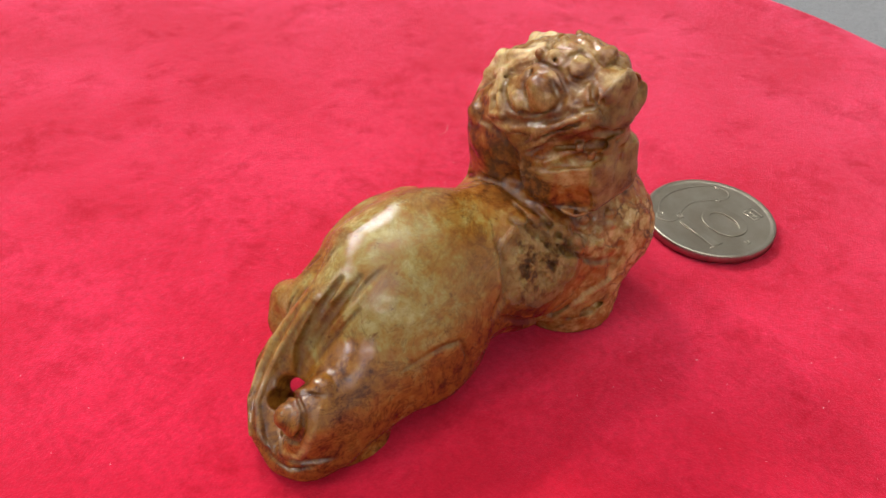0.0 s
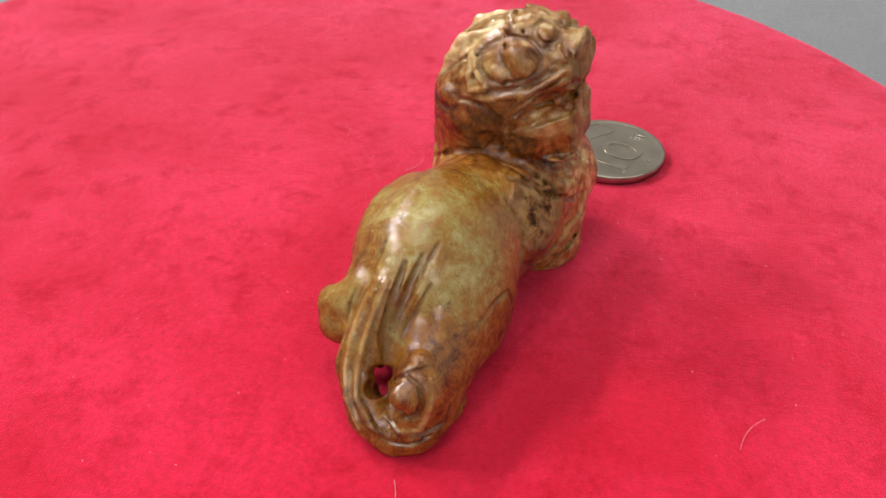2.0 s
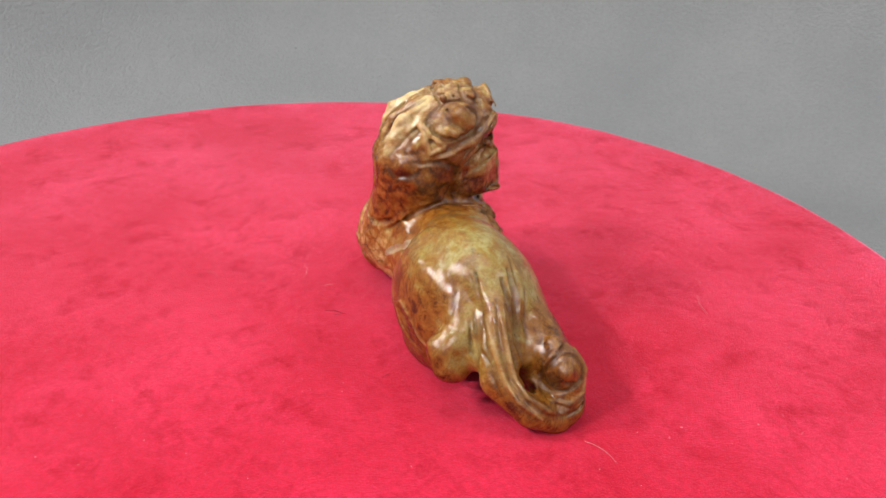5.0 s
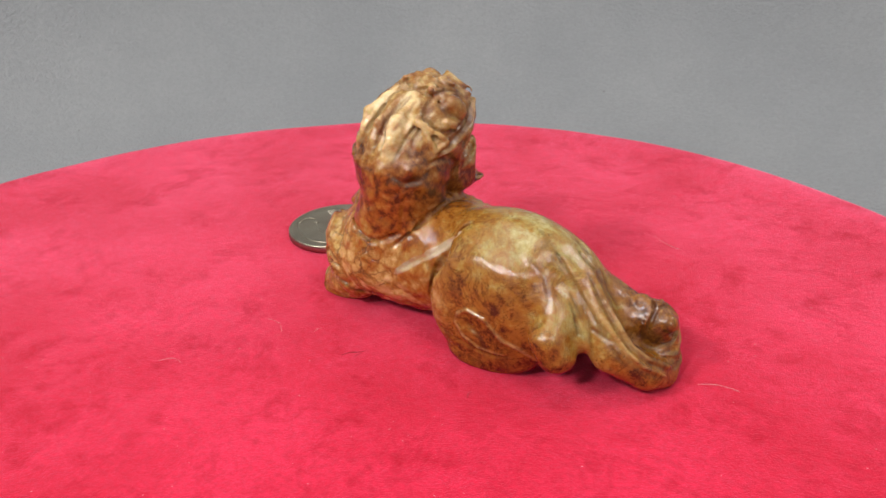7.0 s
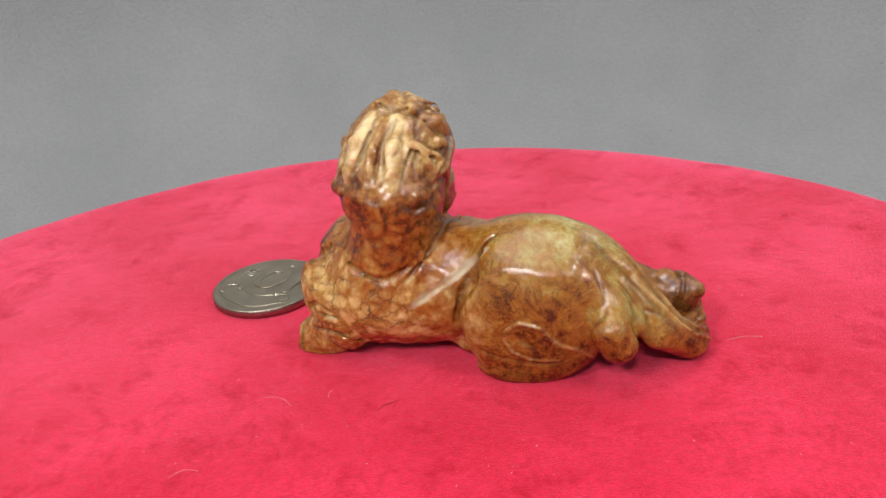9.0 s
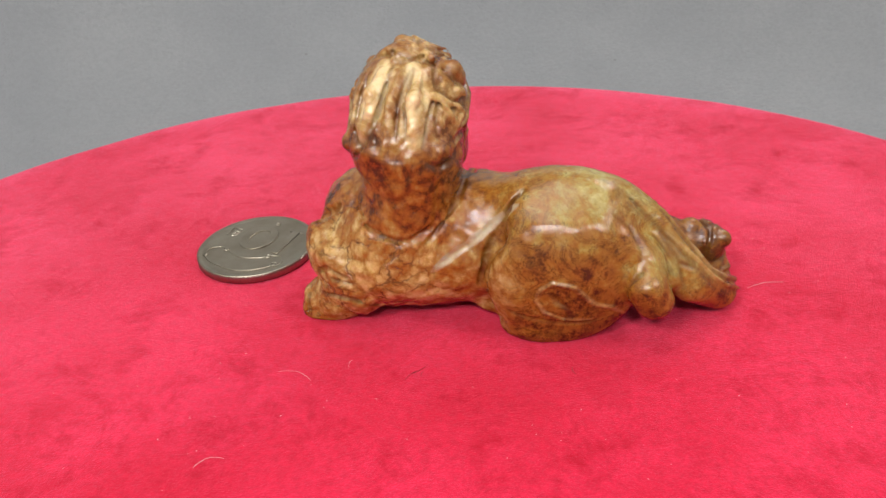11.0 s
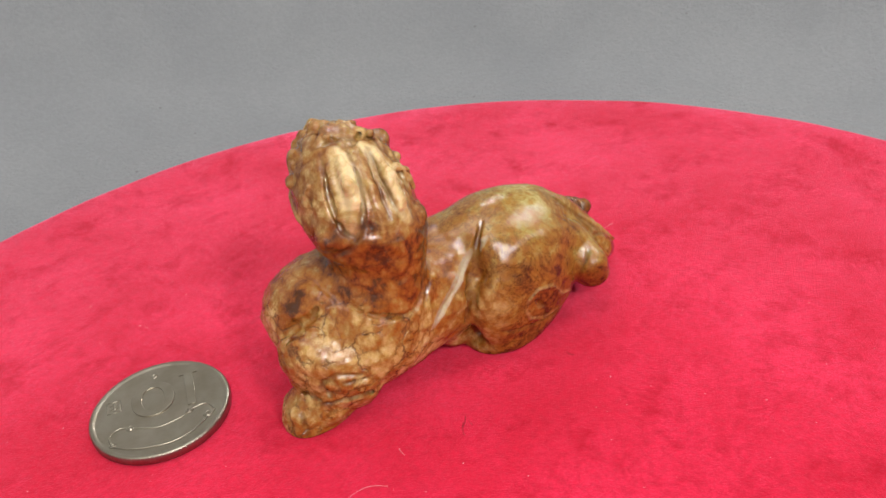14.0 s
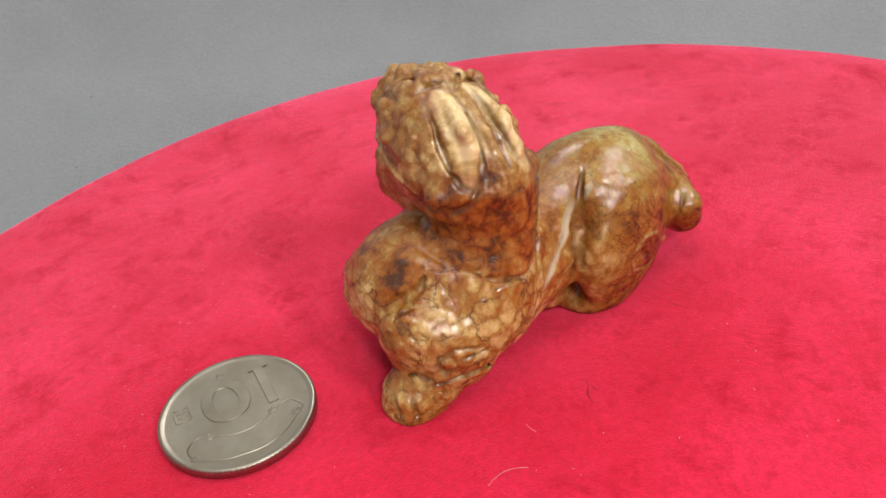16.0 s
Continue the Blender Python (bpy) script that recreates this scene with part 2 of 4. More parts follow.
def build_setting():
    # one grey sheet: flat under the stand, sweeping up behind it
    sweep = [(0.33 + 0.15 * math.sin(a), 0.15 - 0.15 * math.cos(a)) for a in (math.pi / 2 * k / 16 for k in range(17))]
    inner = [(0, 0.0), (0.12, 0.0), (0.2, 0.0)] + sweep + [(0.481, 0.17)]
    outer = [(0.485, 0.17), (0.485, -0.004), (0, -0.004)]
    bm = bmesh.new()
    lathe(bm, inner + outer, 160, (*DISK, TABLE))
    thing("backdrop", bm, FELT, "plain grey felt sheet sweeping up round the stand", "backdrop", "structure")
    bm = bmesh.new()
    bmesh.ops.create_cube(bm, size=1, matrix=Matrix.Translation((0, 0, TABLE - 0.055)) @ Matrix.Diagonal((3.0, 3.0, 0.1, 1)))
    thing("floor", bm, PLASTER, "plain pale surface under the grey sheet", "floor", "structure", smooth=False)
    # unseen walls and ceiling, added white and near to bounce light inwards
    for name, place, size in (("wall_north", (0, 1.45, 0.66), (3.0, 0.1, 1.49)), ("wall_south", (0, -1.45, 0.66), (3.0, 0.1, 1.49)),
                              ("wall_east", (1.45, 0, 0.66), (0.1, 2.8, 1.49)), ("wall_west", (-1.45, 0, 0.66), (0.1, 2.8, 1.49)),
                              ("ceiling", (0, 0, 1.46), (3.0, 3.0, 0.1))):
        bm = bmesh.new()
        bmesh.ops.create_cube(bm, size=1, matrix=Matrix.Translation(place) @ Matrix.Diagonal((*size, 1)))
        thing(name, bm, PLASTER, "unseen white plaster surface added to close the room and bounce light", "wall" if name != "ceiling" else "ceiling", "structure", smooth=False)


def build_stand():
    """The round velvet-covered stand: a thin disc with a slightly uneven, rounded rim, on a pedestal."""
    stand = tagged(new("round_stand"), "round turntable covered in worn crimson velvet", "turntable")
    stand.location = (*DISK, 0)
    edge = 0.0025
    profile = [(0, 0.0)] + [(RADIUS * k / 40, 0.0) for k in range(1, 39)]
    profile += [(RADIUS - edge + edge * math.sin(a), -edge + edge * math.cos(a)) for a in (math.pi / 2 * k / 8 for k in range(9))]
    profile += [(RADIUS, -0.012), (RADIUS - 0.001, -0.022), (RADIUS - 0.01, -0.024), (0, -0.024)]
    bm = bmesh.new()
    lathe(bm, profile, 256)
    for v in bm.verts:
        p = v.co
        if p.z > -0.018:
            p.z += 0.0012 * min(1.0, max(0.0, (p.xy.length - 0.11) / 0.045)) ** 2
            p.z += noise.noise(Vector((p.x * 30, p.y * 30, 0.3))) * (0.0003 if p.xy.length > 0.13 else 0.00007)
            if p.xy.length > RADIUS * 0.9:
                p.xy *= 1 + 0.003 * noise.noise(Vector((p.x * 60, p.y * 60, 1.7)))
    thing("velvet_cover", bm, VELVET, parent=stand)
    bm = bmesh.new()
    lathe(bm, [(0, -0.024), (0.10, -0.024), (0.10, -0.032), (0.085, -0.036), (0.085, TABLE + 0.006), (0.105, TABLE), (0, TABLE)], 96)
    thing("pedestal", bm, PLASTIC, "dark turning base", parent=stand)
    return stand


# ---- carved beast ----
# Everything in this section is in centimetres; the mesh is scaled to metres at the end.
FORMS, STROKES = [], []


def mass(name, kind, soft, *numbers):
    """One large form: an egg (middle, radii, turn), a block, a limb or a chain of limbs (knots, then radii)."""
    FORMS.append((name, kind, numbers, soft))


def raised(radius, soft, paint, *nodes):
    STROKES.append((1, list(nodes), radius, soft, paint))


def cut(radius, soft, paint, *nodes):
    STROKES.append((-1, list(nodes), radius, soft, paint))


mass("hind", "egg", 0.4, 1.13, 0.99, 1.92, 1.79, 0.91, 1.36, 40.07, -1.94, -10.29)
mass("haunch_r", "egg", 0.22, 1.05, -0.27, 1.24, 1.33, 0.47, 1.37, 1.43, 27.43, -0.95)
mass("saddle", "limb", 0.3, 0.49, 0.12, 2.33, 1.74, 0.1, 2.33, 0.42, 0.4)
mass("haunch_l", "egg", 0.25, 1.42, 1.45, 1.12, 1.23, 0.6, 1.02, 12.98, 8.94, 2.23)
mass("torso", "limb", 0.35, -0.51, 1.25, 1.44, -2.05, 1.45, 1.42, 1.33, 1.49)
mass("shoulder_r", "egg", 0.25, -3.16, 0.81, 1.11, 0.5, 0.8, 1.07, -41.46, -16.43, 31.26)
mass("belly", "limb", 0.2, -0.2, 0.6, 0.45, 0.5, 0.35, 0.4, 0.4, 0.38)
mass("shoulder_l", "egg", 0.2, -2.55, 1.99, 1.7, 1.06, 0.94, 1.32, 52.01, -9.33, 4.92)
mass("neck", "limb", 0.3, -2.1, 0.67, 1.42, -1.49, 0.87, 3.3, 0.82, 0.83)
mass("head", "egg", 0.25, -1.64, 1.42, 3.94, 1.11, 1.49, 1, 39.35, 8.55, -8.75)
mass("snout", "egg", 0.2, -1.27, 2.60, 4.47, 0.74, 0.36, 0.53, -7.12, 15.77, -26.02)
mass("jaw", "block", 0.15, -1.38, 2.18, 3.27, 0.82, 0.68, 0.53, 4.08, -1.39, -9.34, 0.28)
mass("mouth", "egg", 0.15, -1.35, 2.21, 3.85, 0.8, 0.55, 0.5, 0, 0, -15)
mass("paw_r", "limb", 0.15, -3.19, 0.87, 0.45, -3.56, 1.04, 0.17, 0.56, 0.55)
mass("forearm_l", "limb", 0.2, -1.67, 2.02, 0.51, -1.94, 2.23, 1.05, 1.06, 0.84)
mass("foot_r", "egg", 0.15, 0.77, 0.12, 0.11, 0.9, 0.71, 0.46, -12.5, 3.77, 4.44)
mass("foot_l", "egg", 0.15, 3.16, 1.28, 0.07, 0.52, 0.32, 0.26, 0.33, -4.95, -11.21)
mass("tail", "chain", 0.16, 1.88, 0.29, 2.44, 2.61, 0.38, 2.07, 3.01, 0.15, 1.48, 3.36, -0.03, 0.95, 3.90, 0.28, 0.50, 4.02, 0.69, 0.28, 4.02, 1.01, 0.46, 3.92, 1.13, 1.07, 0.36, 0.4, 0.42, 0.40, 0.37, 0.36, 0.36, 0.32)
mass("curl", "egg", 0.12, 3.85, 1.05, 1.2, 0.44, 0.42, 0.44, 0, 0, 0)
mass("lobe", "chain", 0.13, 2.05, -0.08, 2.07, 2.44, -0.29, 1.61, 2.43, -0.62, 1.31, 2.56, -0.61, 0.98, 0.34, 0.36, 0.37, 0.36)
mass("web", "limb", 0.15, 2.39, -0.09, 1.79, 2.74, -0.16, 1.19, 0.32, 0.32)
mass("flank_l", "limb", 0.25, 2.46, 0.86, 1.58, 3.64, 1.09, 0.54, 0.48, 0.47)
mass("rump_l", "egg", 0.3, 2.75, 1.17, 1.01, 1.15, 0.6, 0.86, 4.94, 14.91, -5.08)
# eye, brow and cheek
raised(0.17, 0.03, "", (-1.08, 2.01, 4.97))
raised(0.17, 0.03, "", (-1.7, 2.22, 5.02))
cut(0.04375, 0.04, "dirt_shade", (-1.15, 1.78, 5.08), (-0.95, 1.84, 4.99), (-0.82, 2, 4.87), (-0.87, 2.19, 4.84), (-1.02, 2.24, 4.96), (-1.2, 2.14, 5.09))
raised(0.065, 0.04, "", (-1.06, 1.32, 4.88), (-1.2, 1.55, 5.03), (-1.23, 1.82, 5.09), (-1.23, 2.04, 5.09), (-1.23, 2.27, 5.03))
raised(0.065, 0.04, "", (-2.14, 1.64, 4.95), (-1.88, 1.75, 5.08), (-1.68, 1.96, 5.12), (-1.55, 2.15, 5.11), (-1.42, 2.34, 5.04))
raised(0.06, 0.04, "", (-1.44, 1.51, 5.08), (-1.39, 1.86, 5.13), (-1.34, 2.14, 5.1))
raised(0.06, 0.04, "", (-1.69, 1.58, 5.09), (-1.52, 1.9, 5.15), (-1.41, 2.16, 5.11))
raised(0.25, 0.1, "", (-0.77, 1.71, 4.55))
raised(0.25, 0.1, "", (-2.19, 2.17, 4.61))
cut(0.05625, 0.05, "dirt_shade", (-0.82, 1.42, 4.8), (-0.77, 1.78, 4.82), (-0.69, 2.02, 4.69), (-0.64, 2.05, 4.55), (-0.52, 1.78, 4.34))
cut(0.05625, 0.05, "dirt_shade", (-2.3, 1.87, 4.87), (-2.13, 2.22, 4.89), (-2.04, 2.47, 4.74), (-2.07, 2.54, 4.58), (-2.33, 2.37, 4.36))
raised(0.15, 0.03, "", (-0.64, 1.37, 4.34))
raised(0.15, 0.03, "", (-2.51, 1.96, 4.38))
cut(0.05625, 0.06, "dirt_shade", (-0.68, 0.83, 3.95), (-0.52, 1.31, 4.14), (-0.51, 1.72, 4.26), (-0.62, 2.08, 4.46), (-0.73, 2.36, 4.71))
cut(0.04375, 0.05, "dirt_shade", (-0.88, 1.28, 4.77), (-0.68, 1.36, 4.59), (-0.54, 1.63, 4.39))
# ear and lock
raised(0.07, 0.03, "", (-1.04, 0.8, 4.53), (-0.67, 1.01, 4.24), (-0.6, 1.11, 4.1), (-0.69, 0.84, 3.98), (-0.82, 0.79, 4.21), (-1.04, 0.8, 4.53))
cut(0.06, 0.04, "dirt_shade", (-0.75, 0.91, 4.23))
raised(0.21, 0.08, "", (-1.03, 0.43, 3.69))
raised(0.21, 0.08, "", (-2.62, 0.95, 3.7))
cut(0.05, 0.05, "dirt_shade", (-1.27, 0.1, 3.65), (-1.04, 0.16, 3.48), (-0.82, 0.37, 3.48), (-0.73, 0.57, 3.64))
cut(0.05, 0.05, "dirt_shade", (-2.59, 0.57, 3.65), (-2.68, 0.76, 3.5), (-2.74, 1.03, 3.51), (-2.78, 1.23, 3.67))
raised(0.06, 0.04, "", (-0.75, 0.58, 3.67), (-0.62, 0.99, 3.84), (-0.51, 1.42, 4.02), (-0.52, 1.8, 4.18), (-0.67, 2.18, 4.34))
raised(0.06, 0.04, "", (-2.77, 1.23, 3.69), (-2.72, 1.65, 3.86), (-2.56, 2.07, 4.03), (-2.31, 2.39, 4.18), (-1.98, 2.62, 4.36))
# lips and mouth
cut(0.17, 0.05, "", (-0.63, 1.76, 3.62), (-0.59, 2.06, 3.82), (-0.76, 2.35, 3.97), (-0.96, 2.69, 4.07))
cut(0.15, 0.05, "", (-0.61, 2, 3.56), (-0.76, 2.39, 3.74), (-1.06, 2.71, 3.78))
cut(0.05, 0.04, "dirt_shade", (-0.56, 1.68, 3.69), (-0.56, 2.05, 4.01), (-0.71, 2.38, 4.22), (-0.79, 2.72, 4.3))
cut(0.04375, 0.04, "dirt_shade", (-0.59, 1.82, 3.42), (-0.57, 2.26, 3.63), (-0.86, 2.65, 3.71))
raised(0.06, 0.03, "", (-0.61, 1.52, 3.59), (-0.56, 1.84, 3.96), (-0.73, 2.19, 4.2), (-0.74, 2.58, 4.4), (-0.94, 2.77, 4.45))
raised(0.09, 0.05, "", (-0.58, 1.46, 3.81), (-0.57, 1.78, 4.09), (-0.68, 2.13, 4.37), (-0.75, 2.46, 4.57), (-0.89, 2.71, 4.63))
raised(0.055, 0.03, "", (-0.59, 1.54, 3.64), (-0.66, 1.5, 3.38), (-0.69, 1.53, 3.19), (-0.63, 1.71, 3.22))
raised(0.07, 0.03, "", (-0.72, 1.51, 3.17), (-0.6, 2.04, 3.36), (-0.67, 2.4, 3.43), (-1.08, 2.78, 3.48))
cut(0.0375, 0.03, "dirt_shade", (-0.57, 1.36, 3.62), (-0.5, 1.72, 4), (-0.63, 2.13, 4.28), (-0.67, 2.49, 4.48))
raised(0.08, 0.03, "", (-0.88, 2.38, 3.92))
raised(0.07, 0.03, "", (-0.96, 2.55, 3.79))
raised(0.17, 0.08, "", (-0.87, 2.66, 4.59), (-1.33, 2.67, 4.49))
# nose and crest
raised(0.19, 0.05, "", (-1.23, 2.63, 4.85))
raised(0.19, 0.05, "", (-1.23, 2.63, 4.85))
raised(0.12, 0.04, "", (-0.85, 2.62, 4.79))
raised(0.12, 0.04, "", (-1.53, 2.76, 4.75))
cut(0.05, 0.05, "dirt_shade", (-0.91, 2.43, 4.85), (-0.69, 2.55, 4.67), (-0.95, 2.81, 4.52))
cut(0.05, 0.05, "dirt_shade", (-1.64, 2.65, 4.93), (-1.77, 2.84, 4.69), (-1.31, 2.9, 4.51))
cut(0.04375, 0.04, "dirt_shade", (-1.2, 2.78, 4.95), (-0.95, 2.76, 4.82))
raised(0.16, 0.04, "", (-1.54, 2.19, 5.05))
raised(0.16, 0.04, "", (-1.23, 2.09, 5.02))
raised(0.11, 0.04, "", (-1.69, 1.85, 5.1))
raised(0.11, 0.05, "", (-1.7, 1.37, 5))
raised(0.12, 0.04, "", (-1.8, 2.4, 4.9))
raised(0.1, 0.03, "", (-1.6, 2.88, 4.22))
raised(0.12, 0.05, "", (-1.78, 1.72, 5.07))
raised(0.12, 0.05, "", (-1.18, 1.57, 4.98))
raised(0.1, 0.05, "", (-0.76, 2.28, 4.54))
raised(0.07, 0.04, "", (-1.4, 1.74, 5.13))
cut(0.05, 0.05, "dirt_shade", (-2.14, 1.65, 4.99), (-1.6, 1.39, 5.08), (-1.29, 1.34, 5.02), (-0.72, 1.4, 4.66))
# mane
raised(0.17, 0.05, "pale", (-1.4, 1.19, 4.9), (-1.39, 0.72, 4.53), (-1.41, 0.41, 4.14), (-1.41, 0.23, 3.86))
raised(0.165, 0.05, "pale", (-1.93, 1.34, 4.93), (-2.03, 0.92, 4.67), (-2.13, 0.65, 4.37), (-2.37, 0.52, 3.96))
raised(0.085, 0.05, "", (-1.57, 1.13, 4.92), (-1.74, 0.7, 4.59), (-1.83, 0.37, 4.19), (-1.92, 0.17, 3.75))
cut(0.0625, 0.05, "dirt_shade", (-1.72, 1.26, 5.03), (-1.95, 0.65, 4.57), (-2.19, 0.31, 3.98))
cut(0.0625, 0.05, "dirt_shade", (-1.39, 1.1, 4.94), (-1.53, 0.54, 4.51), (-1.57, 0.19, 3.99))
cut(0.05625, 0.06, "dirt_shade", (-2.17, 1.45, 4.94), (-2.42, 0.96, 4.53), (-2.59, 0.69, 4.02))
cut(0.05625, 0.06, "dirt_shade", (-0.92, 1.17, 4.73), (-1.01, 0.63, 4.3), (-1.03, 0.39, 3.95))
cut(0.0625, 0.07, "dirt_shade", (-1.96, 0.6, 4.51), (-2.25, 0.37, 4.03), (-2.47, 0.42, 3.7), (-2.67, 0.81, 3.42))
cut(0.05, 0.06, "dirt_shade", (-2.59, 1.28, 4.47), (-2.79, 1.23, 3.92), (-2.75, 1.07, 3.49))
raised(0.06, 0.04, "", (-2.55, 1.37, 4.52), (-2.64, 1.4, 4.37))
raised(0.1, 0.04, "", (-2.39, 2.02, 4.62))
# neck
cut(0.0625, 0.07, "dirt_shade", (-0.78, 0.56, 3.78), (-0.57, 1.09, 3.79), (-0.57, 1.36, 3.58), (-0.78, 1.41, 2.9))
cut(0.0625, 0.08, "dirt_shade", (-1.37, -0.01, 2.05), (-0.79, 0.52, 2.65), (-0.65, 1.13, 2.82), (-0.61, 1.79, 2.7), (-0.84, 2.58, 2.01))
cut(0.055, 0.08, "", (-2.75, 0.65, 2.52), (-2.31, 0.05, 2.3), (-1.71, -0.07, 2.12), (-1.21, 0.12, 2.35), (-1.03, 0.18, 3.19))
cut(0.0625, 0.1, "", (-2.85, 1.25, 2.75), (-2.74, 0.72, 2.58), (-2.52, 0.31, 2.51))
# chest and forelegs
raised(0.17, 0.05, "", (-1.29, 2.42, 2.25))
raised(0.13, 0.05, "", (-0.96, 2.52, 2.01))
cut(0.06, 0.07, "dirt_shade", (-0.14, 1.7, 2.65), (-0.39, 2.11, 2.44), (-0.61, 2.44, 2.13), (-1.22, 2.77, 1.64), (-1.9, 3.05, 1.43))
raised(0.09, 0.05, "", (-0.7, 2.47, 0.69), (-1.06, 2.7, 0.93), (-1.54, 2.95, 1.07), (-1.93, 3.07, 1.12))
cut(0.08, 0.06, "dirt_shade", (-0.76, 2.57, 0.52), (-1.19, 2.91, 0.63), (-1.54, 2.99, 0.76))
cut(0.1, 0.08, "dirt_shade", (0.64, 2.15, 1.39), (0.05, 2.32, 0.92), (-0.59, 2.37, 0.63), (-0.79, 2.56, 0.82))
raised(0.1, 0.04, "", (-0.86, 2.35, 2.29))
raised(0.1, 0.04, "", (-1.45, 2.65, 2.07))
raised(0.09, 0.04, "", (-1.23, 2.65, 1.93))
raised(0.1, 0.04, "", (-1.75, 2.71, 2.1))
cut(0.09, 0.16, "", (-3.08, 0.92, 2.39), (-3.42, 1.21, 2.11), (-3.61, 1.42, 1.86))
cut(0.04375, 0.04, "dirt_shade", (-3.32, 0.2, 1.19), (-3.4, 0.26, 1.37), (-3.53, 0.38, 1.36), (-3.57, 0.45, 1.16), (-3.45, 0.38, 0.95), (-3.34, 0.23, 1.02))
cut(0.0375, 0.04, "dirt_shade", (-3.25, 0.15, 1.29), (-2.82, 0.01, 1.27))
cut(0.055, 0.08, "dirt_shade", (-3.61, 1.46, 0.64), (-3.67, 0.8, 0.87), (-3.41, 0.39, 0.75))
cut(0.04375, 0.05, "dirt_shade", (-4.01, 1.03, 0.52), (-4.09, 0.84, 0.18))
cut(0.04375, 0.05, "dirt_shade", (-3.89, 0.73, 0.53), (-3.91, 0.59, 0.13))
cut(0.0625, 0.08, "dirt_shade", (-3.67, 0.62, 0.71), (-2.93, 0.01, 0.91), (-2.35, 0.22, 0.55))
# tail strap and curl
cut(0.0375, 0.04, "dirt_shade", (2.79, 0.23, 2.41), (3.16, 0.06, 1.94), (3.51, -0.05, 1.5), (3.83, -0.02, 1.12), (4.25, 0.29, 0.78), (4.32, 0.75, 0.55))
cut(0.0375, 0.04, "dirt_shade", (2.83, 0.38, 2.42), (3.22, 0.24, 1.93), (3.54, 0.15, 1.46), (3.77, 0.17, 1.15), (4.12, 0.5, 0.82))
cut(0.0375, 0.04, "dirt_shade", (2.6, -0.12, 2.08), (3, -0.29, 1.58), (3.65, -0.26, 1.29), (3.96, -0.17, 0.79), (4.33, 0.19, 0.52))
cut(0.09, 0.08, "dirt_shade", (2.39, 0.77, 2.69), (2.83, 0.65, 2.3), (3.14, 0.48, 1.83), (3.4, 0.38, 1.36))
cut(0.09, 0.08, "dirt_shade", (2.53, 0.53, 2.61), (2.98, 0.44, 2.19), (3.29, 0.36, 1.68), (3.41, 0.39, 1.26))
cut(0.04375, 0.05, "dirt_shade", (2.11, 0.97, 2.81), (2.69, 0.8, 2.46), (3.03, 0.58, 1.98))
cut(0.0375, 0.04, "dirt_shade", (2.67, 0.97, 2.39), (3.01, 0.73, 1.88), (3.26, 0.61, 1.56))
# haunches
cut(0.04375, 0.05, "dirt_shade", (2.61, 1.7, 1.56), (2, 1.92, 1.66), (1.66, 2.04, 1.62), (1.53, 2.11, 1.21), (1.8, 2.07, 1.02))
cut(0.0375, 0.06, "dirt_shade", (0.02, -0.52, 0.86), (0.35, -0.61, 0.72), (0.79, -0.67, 0.6), (1.32, -0.67, 0.58), (1.74, -0.64, 0.68))
cut(0.06, 0.12, "dirt_shade", (-0.09, 0.05, 2.05), (-0.24, -0.1, 1.77), (-0.35, -0.19, 1.36))
cut(0.0375, 0.06, "dirt_shade", (1.89, -0.21, 2.64), (2.2, -0.25, 2.36), (2.36, -0.49, 2.02), (2.31, -0.74, 1.69), (2.06, -0.75, 1.29))
cut(0.03125, 0.05, "dirt_shade", (2.2, 0.05, 2.67), (2.74, -0.05, 2.11), (3.02, -0.27, 1.61), (3.12, -0.39, 1.05))
cut(0.0375, 0.04, "dirt_shade", (1.8, 0.35, 3.01), (2.32, 0.11, 2.64), (2.85, -0.08, 2.01), (3.38, -0.32, 1.39), (3.81, -0.27, 0.82))
cut(0.0375, 0.05, "dirt_shade", (3.75, 0.71, 1.46), (3.68, 0.62, 1.05), (3.92, 0.04, 1.05))
cut(0.08, 0.14, "dirt_shade", (0.28, 1.74, 2.52), (0.45, 2.11, 2.02), (0.84, 2.13, 1.55))
# worn cut across the flank
cut(0.085, 0.02, "scratch", (-1.36, -0.11, 1.44), (-1.07, -0.09, 1.69), (-0.83, -0.05, 1.87), (-0.62, -0.01, 2.01), (-0.39, 0.06, 2.16), (-0.23, 0.13, 2.27), (-0.12, 0.15, 2.37), (0.02, 0.09, 2.54), (0.26, 0.02, 2.77))
cut(0.09, 0.08, "dirt_shade", (0.4, 0.28, 2.91), (0.03, 0.11, 2.47), (-0.28, -0.03, 1.85), (-0.48, -0.08, 1.15))
cut(0.0375, 0.03, "dirt_shade", (3.12, -0.2, 1.71), (3.45, -0.25, 1.42), (3.73, -0.26, 1.05))
cut(0.04375, 0.03, "dirt_shade", (2.99, 0.07, 2.12), (3.42, -0.03, 1.61), (3.72, -0.06, 1.2), (4.04, 0.05, 0.94), (4.33, 0.35, 0.64), (4.34, 0.65, 0.52))
cut(0.04375, 0.03, "dirt_shade", (2.95, 0.33, 2.29), (3.35, 0.21, 1.75), (3.6, 0.18, 1.29), (3.94, 0.17, 1.04), (4.22, 0.44, 0.77), (4.29, 0.75, 0.58))
cut(0.0375, 0.03, "dirt_shade", (2.67, -0.26, 1.96), (2.9, -0.38, 1.43), (3.38, -0.45, 1.13))
raised(0.05, 0.03, "", (2.96, 0.22, 2.2), (3.42, 0.09, 1.6), (3.71, 0.04, 1.18), (4, 0.11, 0.94), (4.26, 0.4, 0.68), (4.3, 0.67, 0.53))
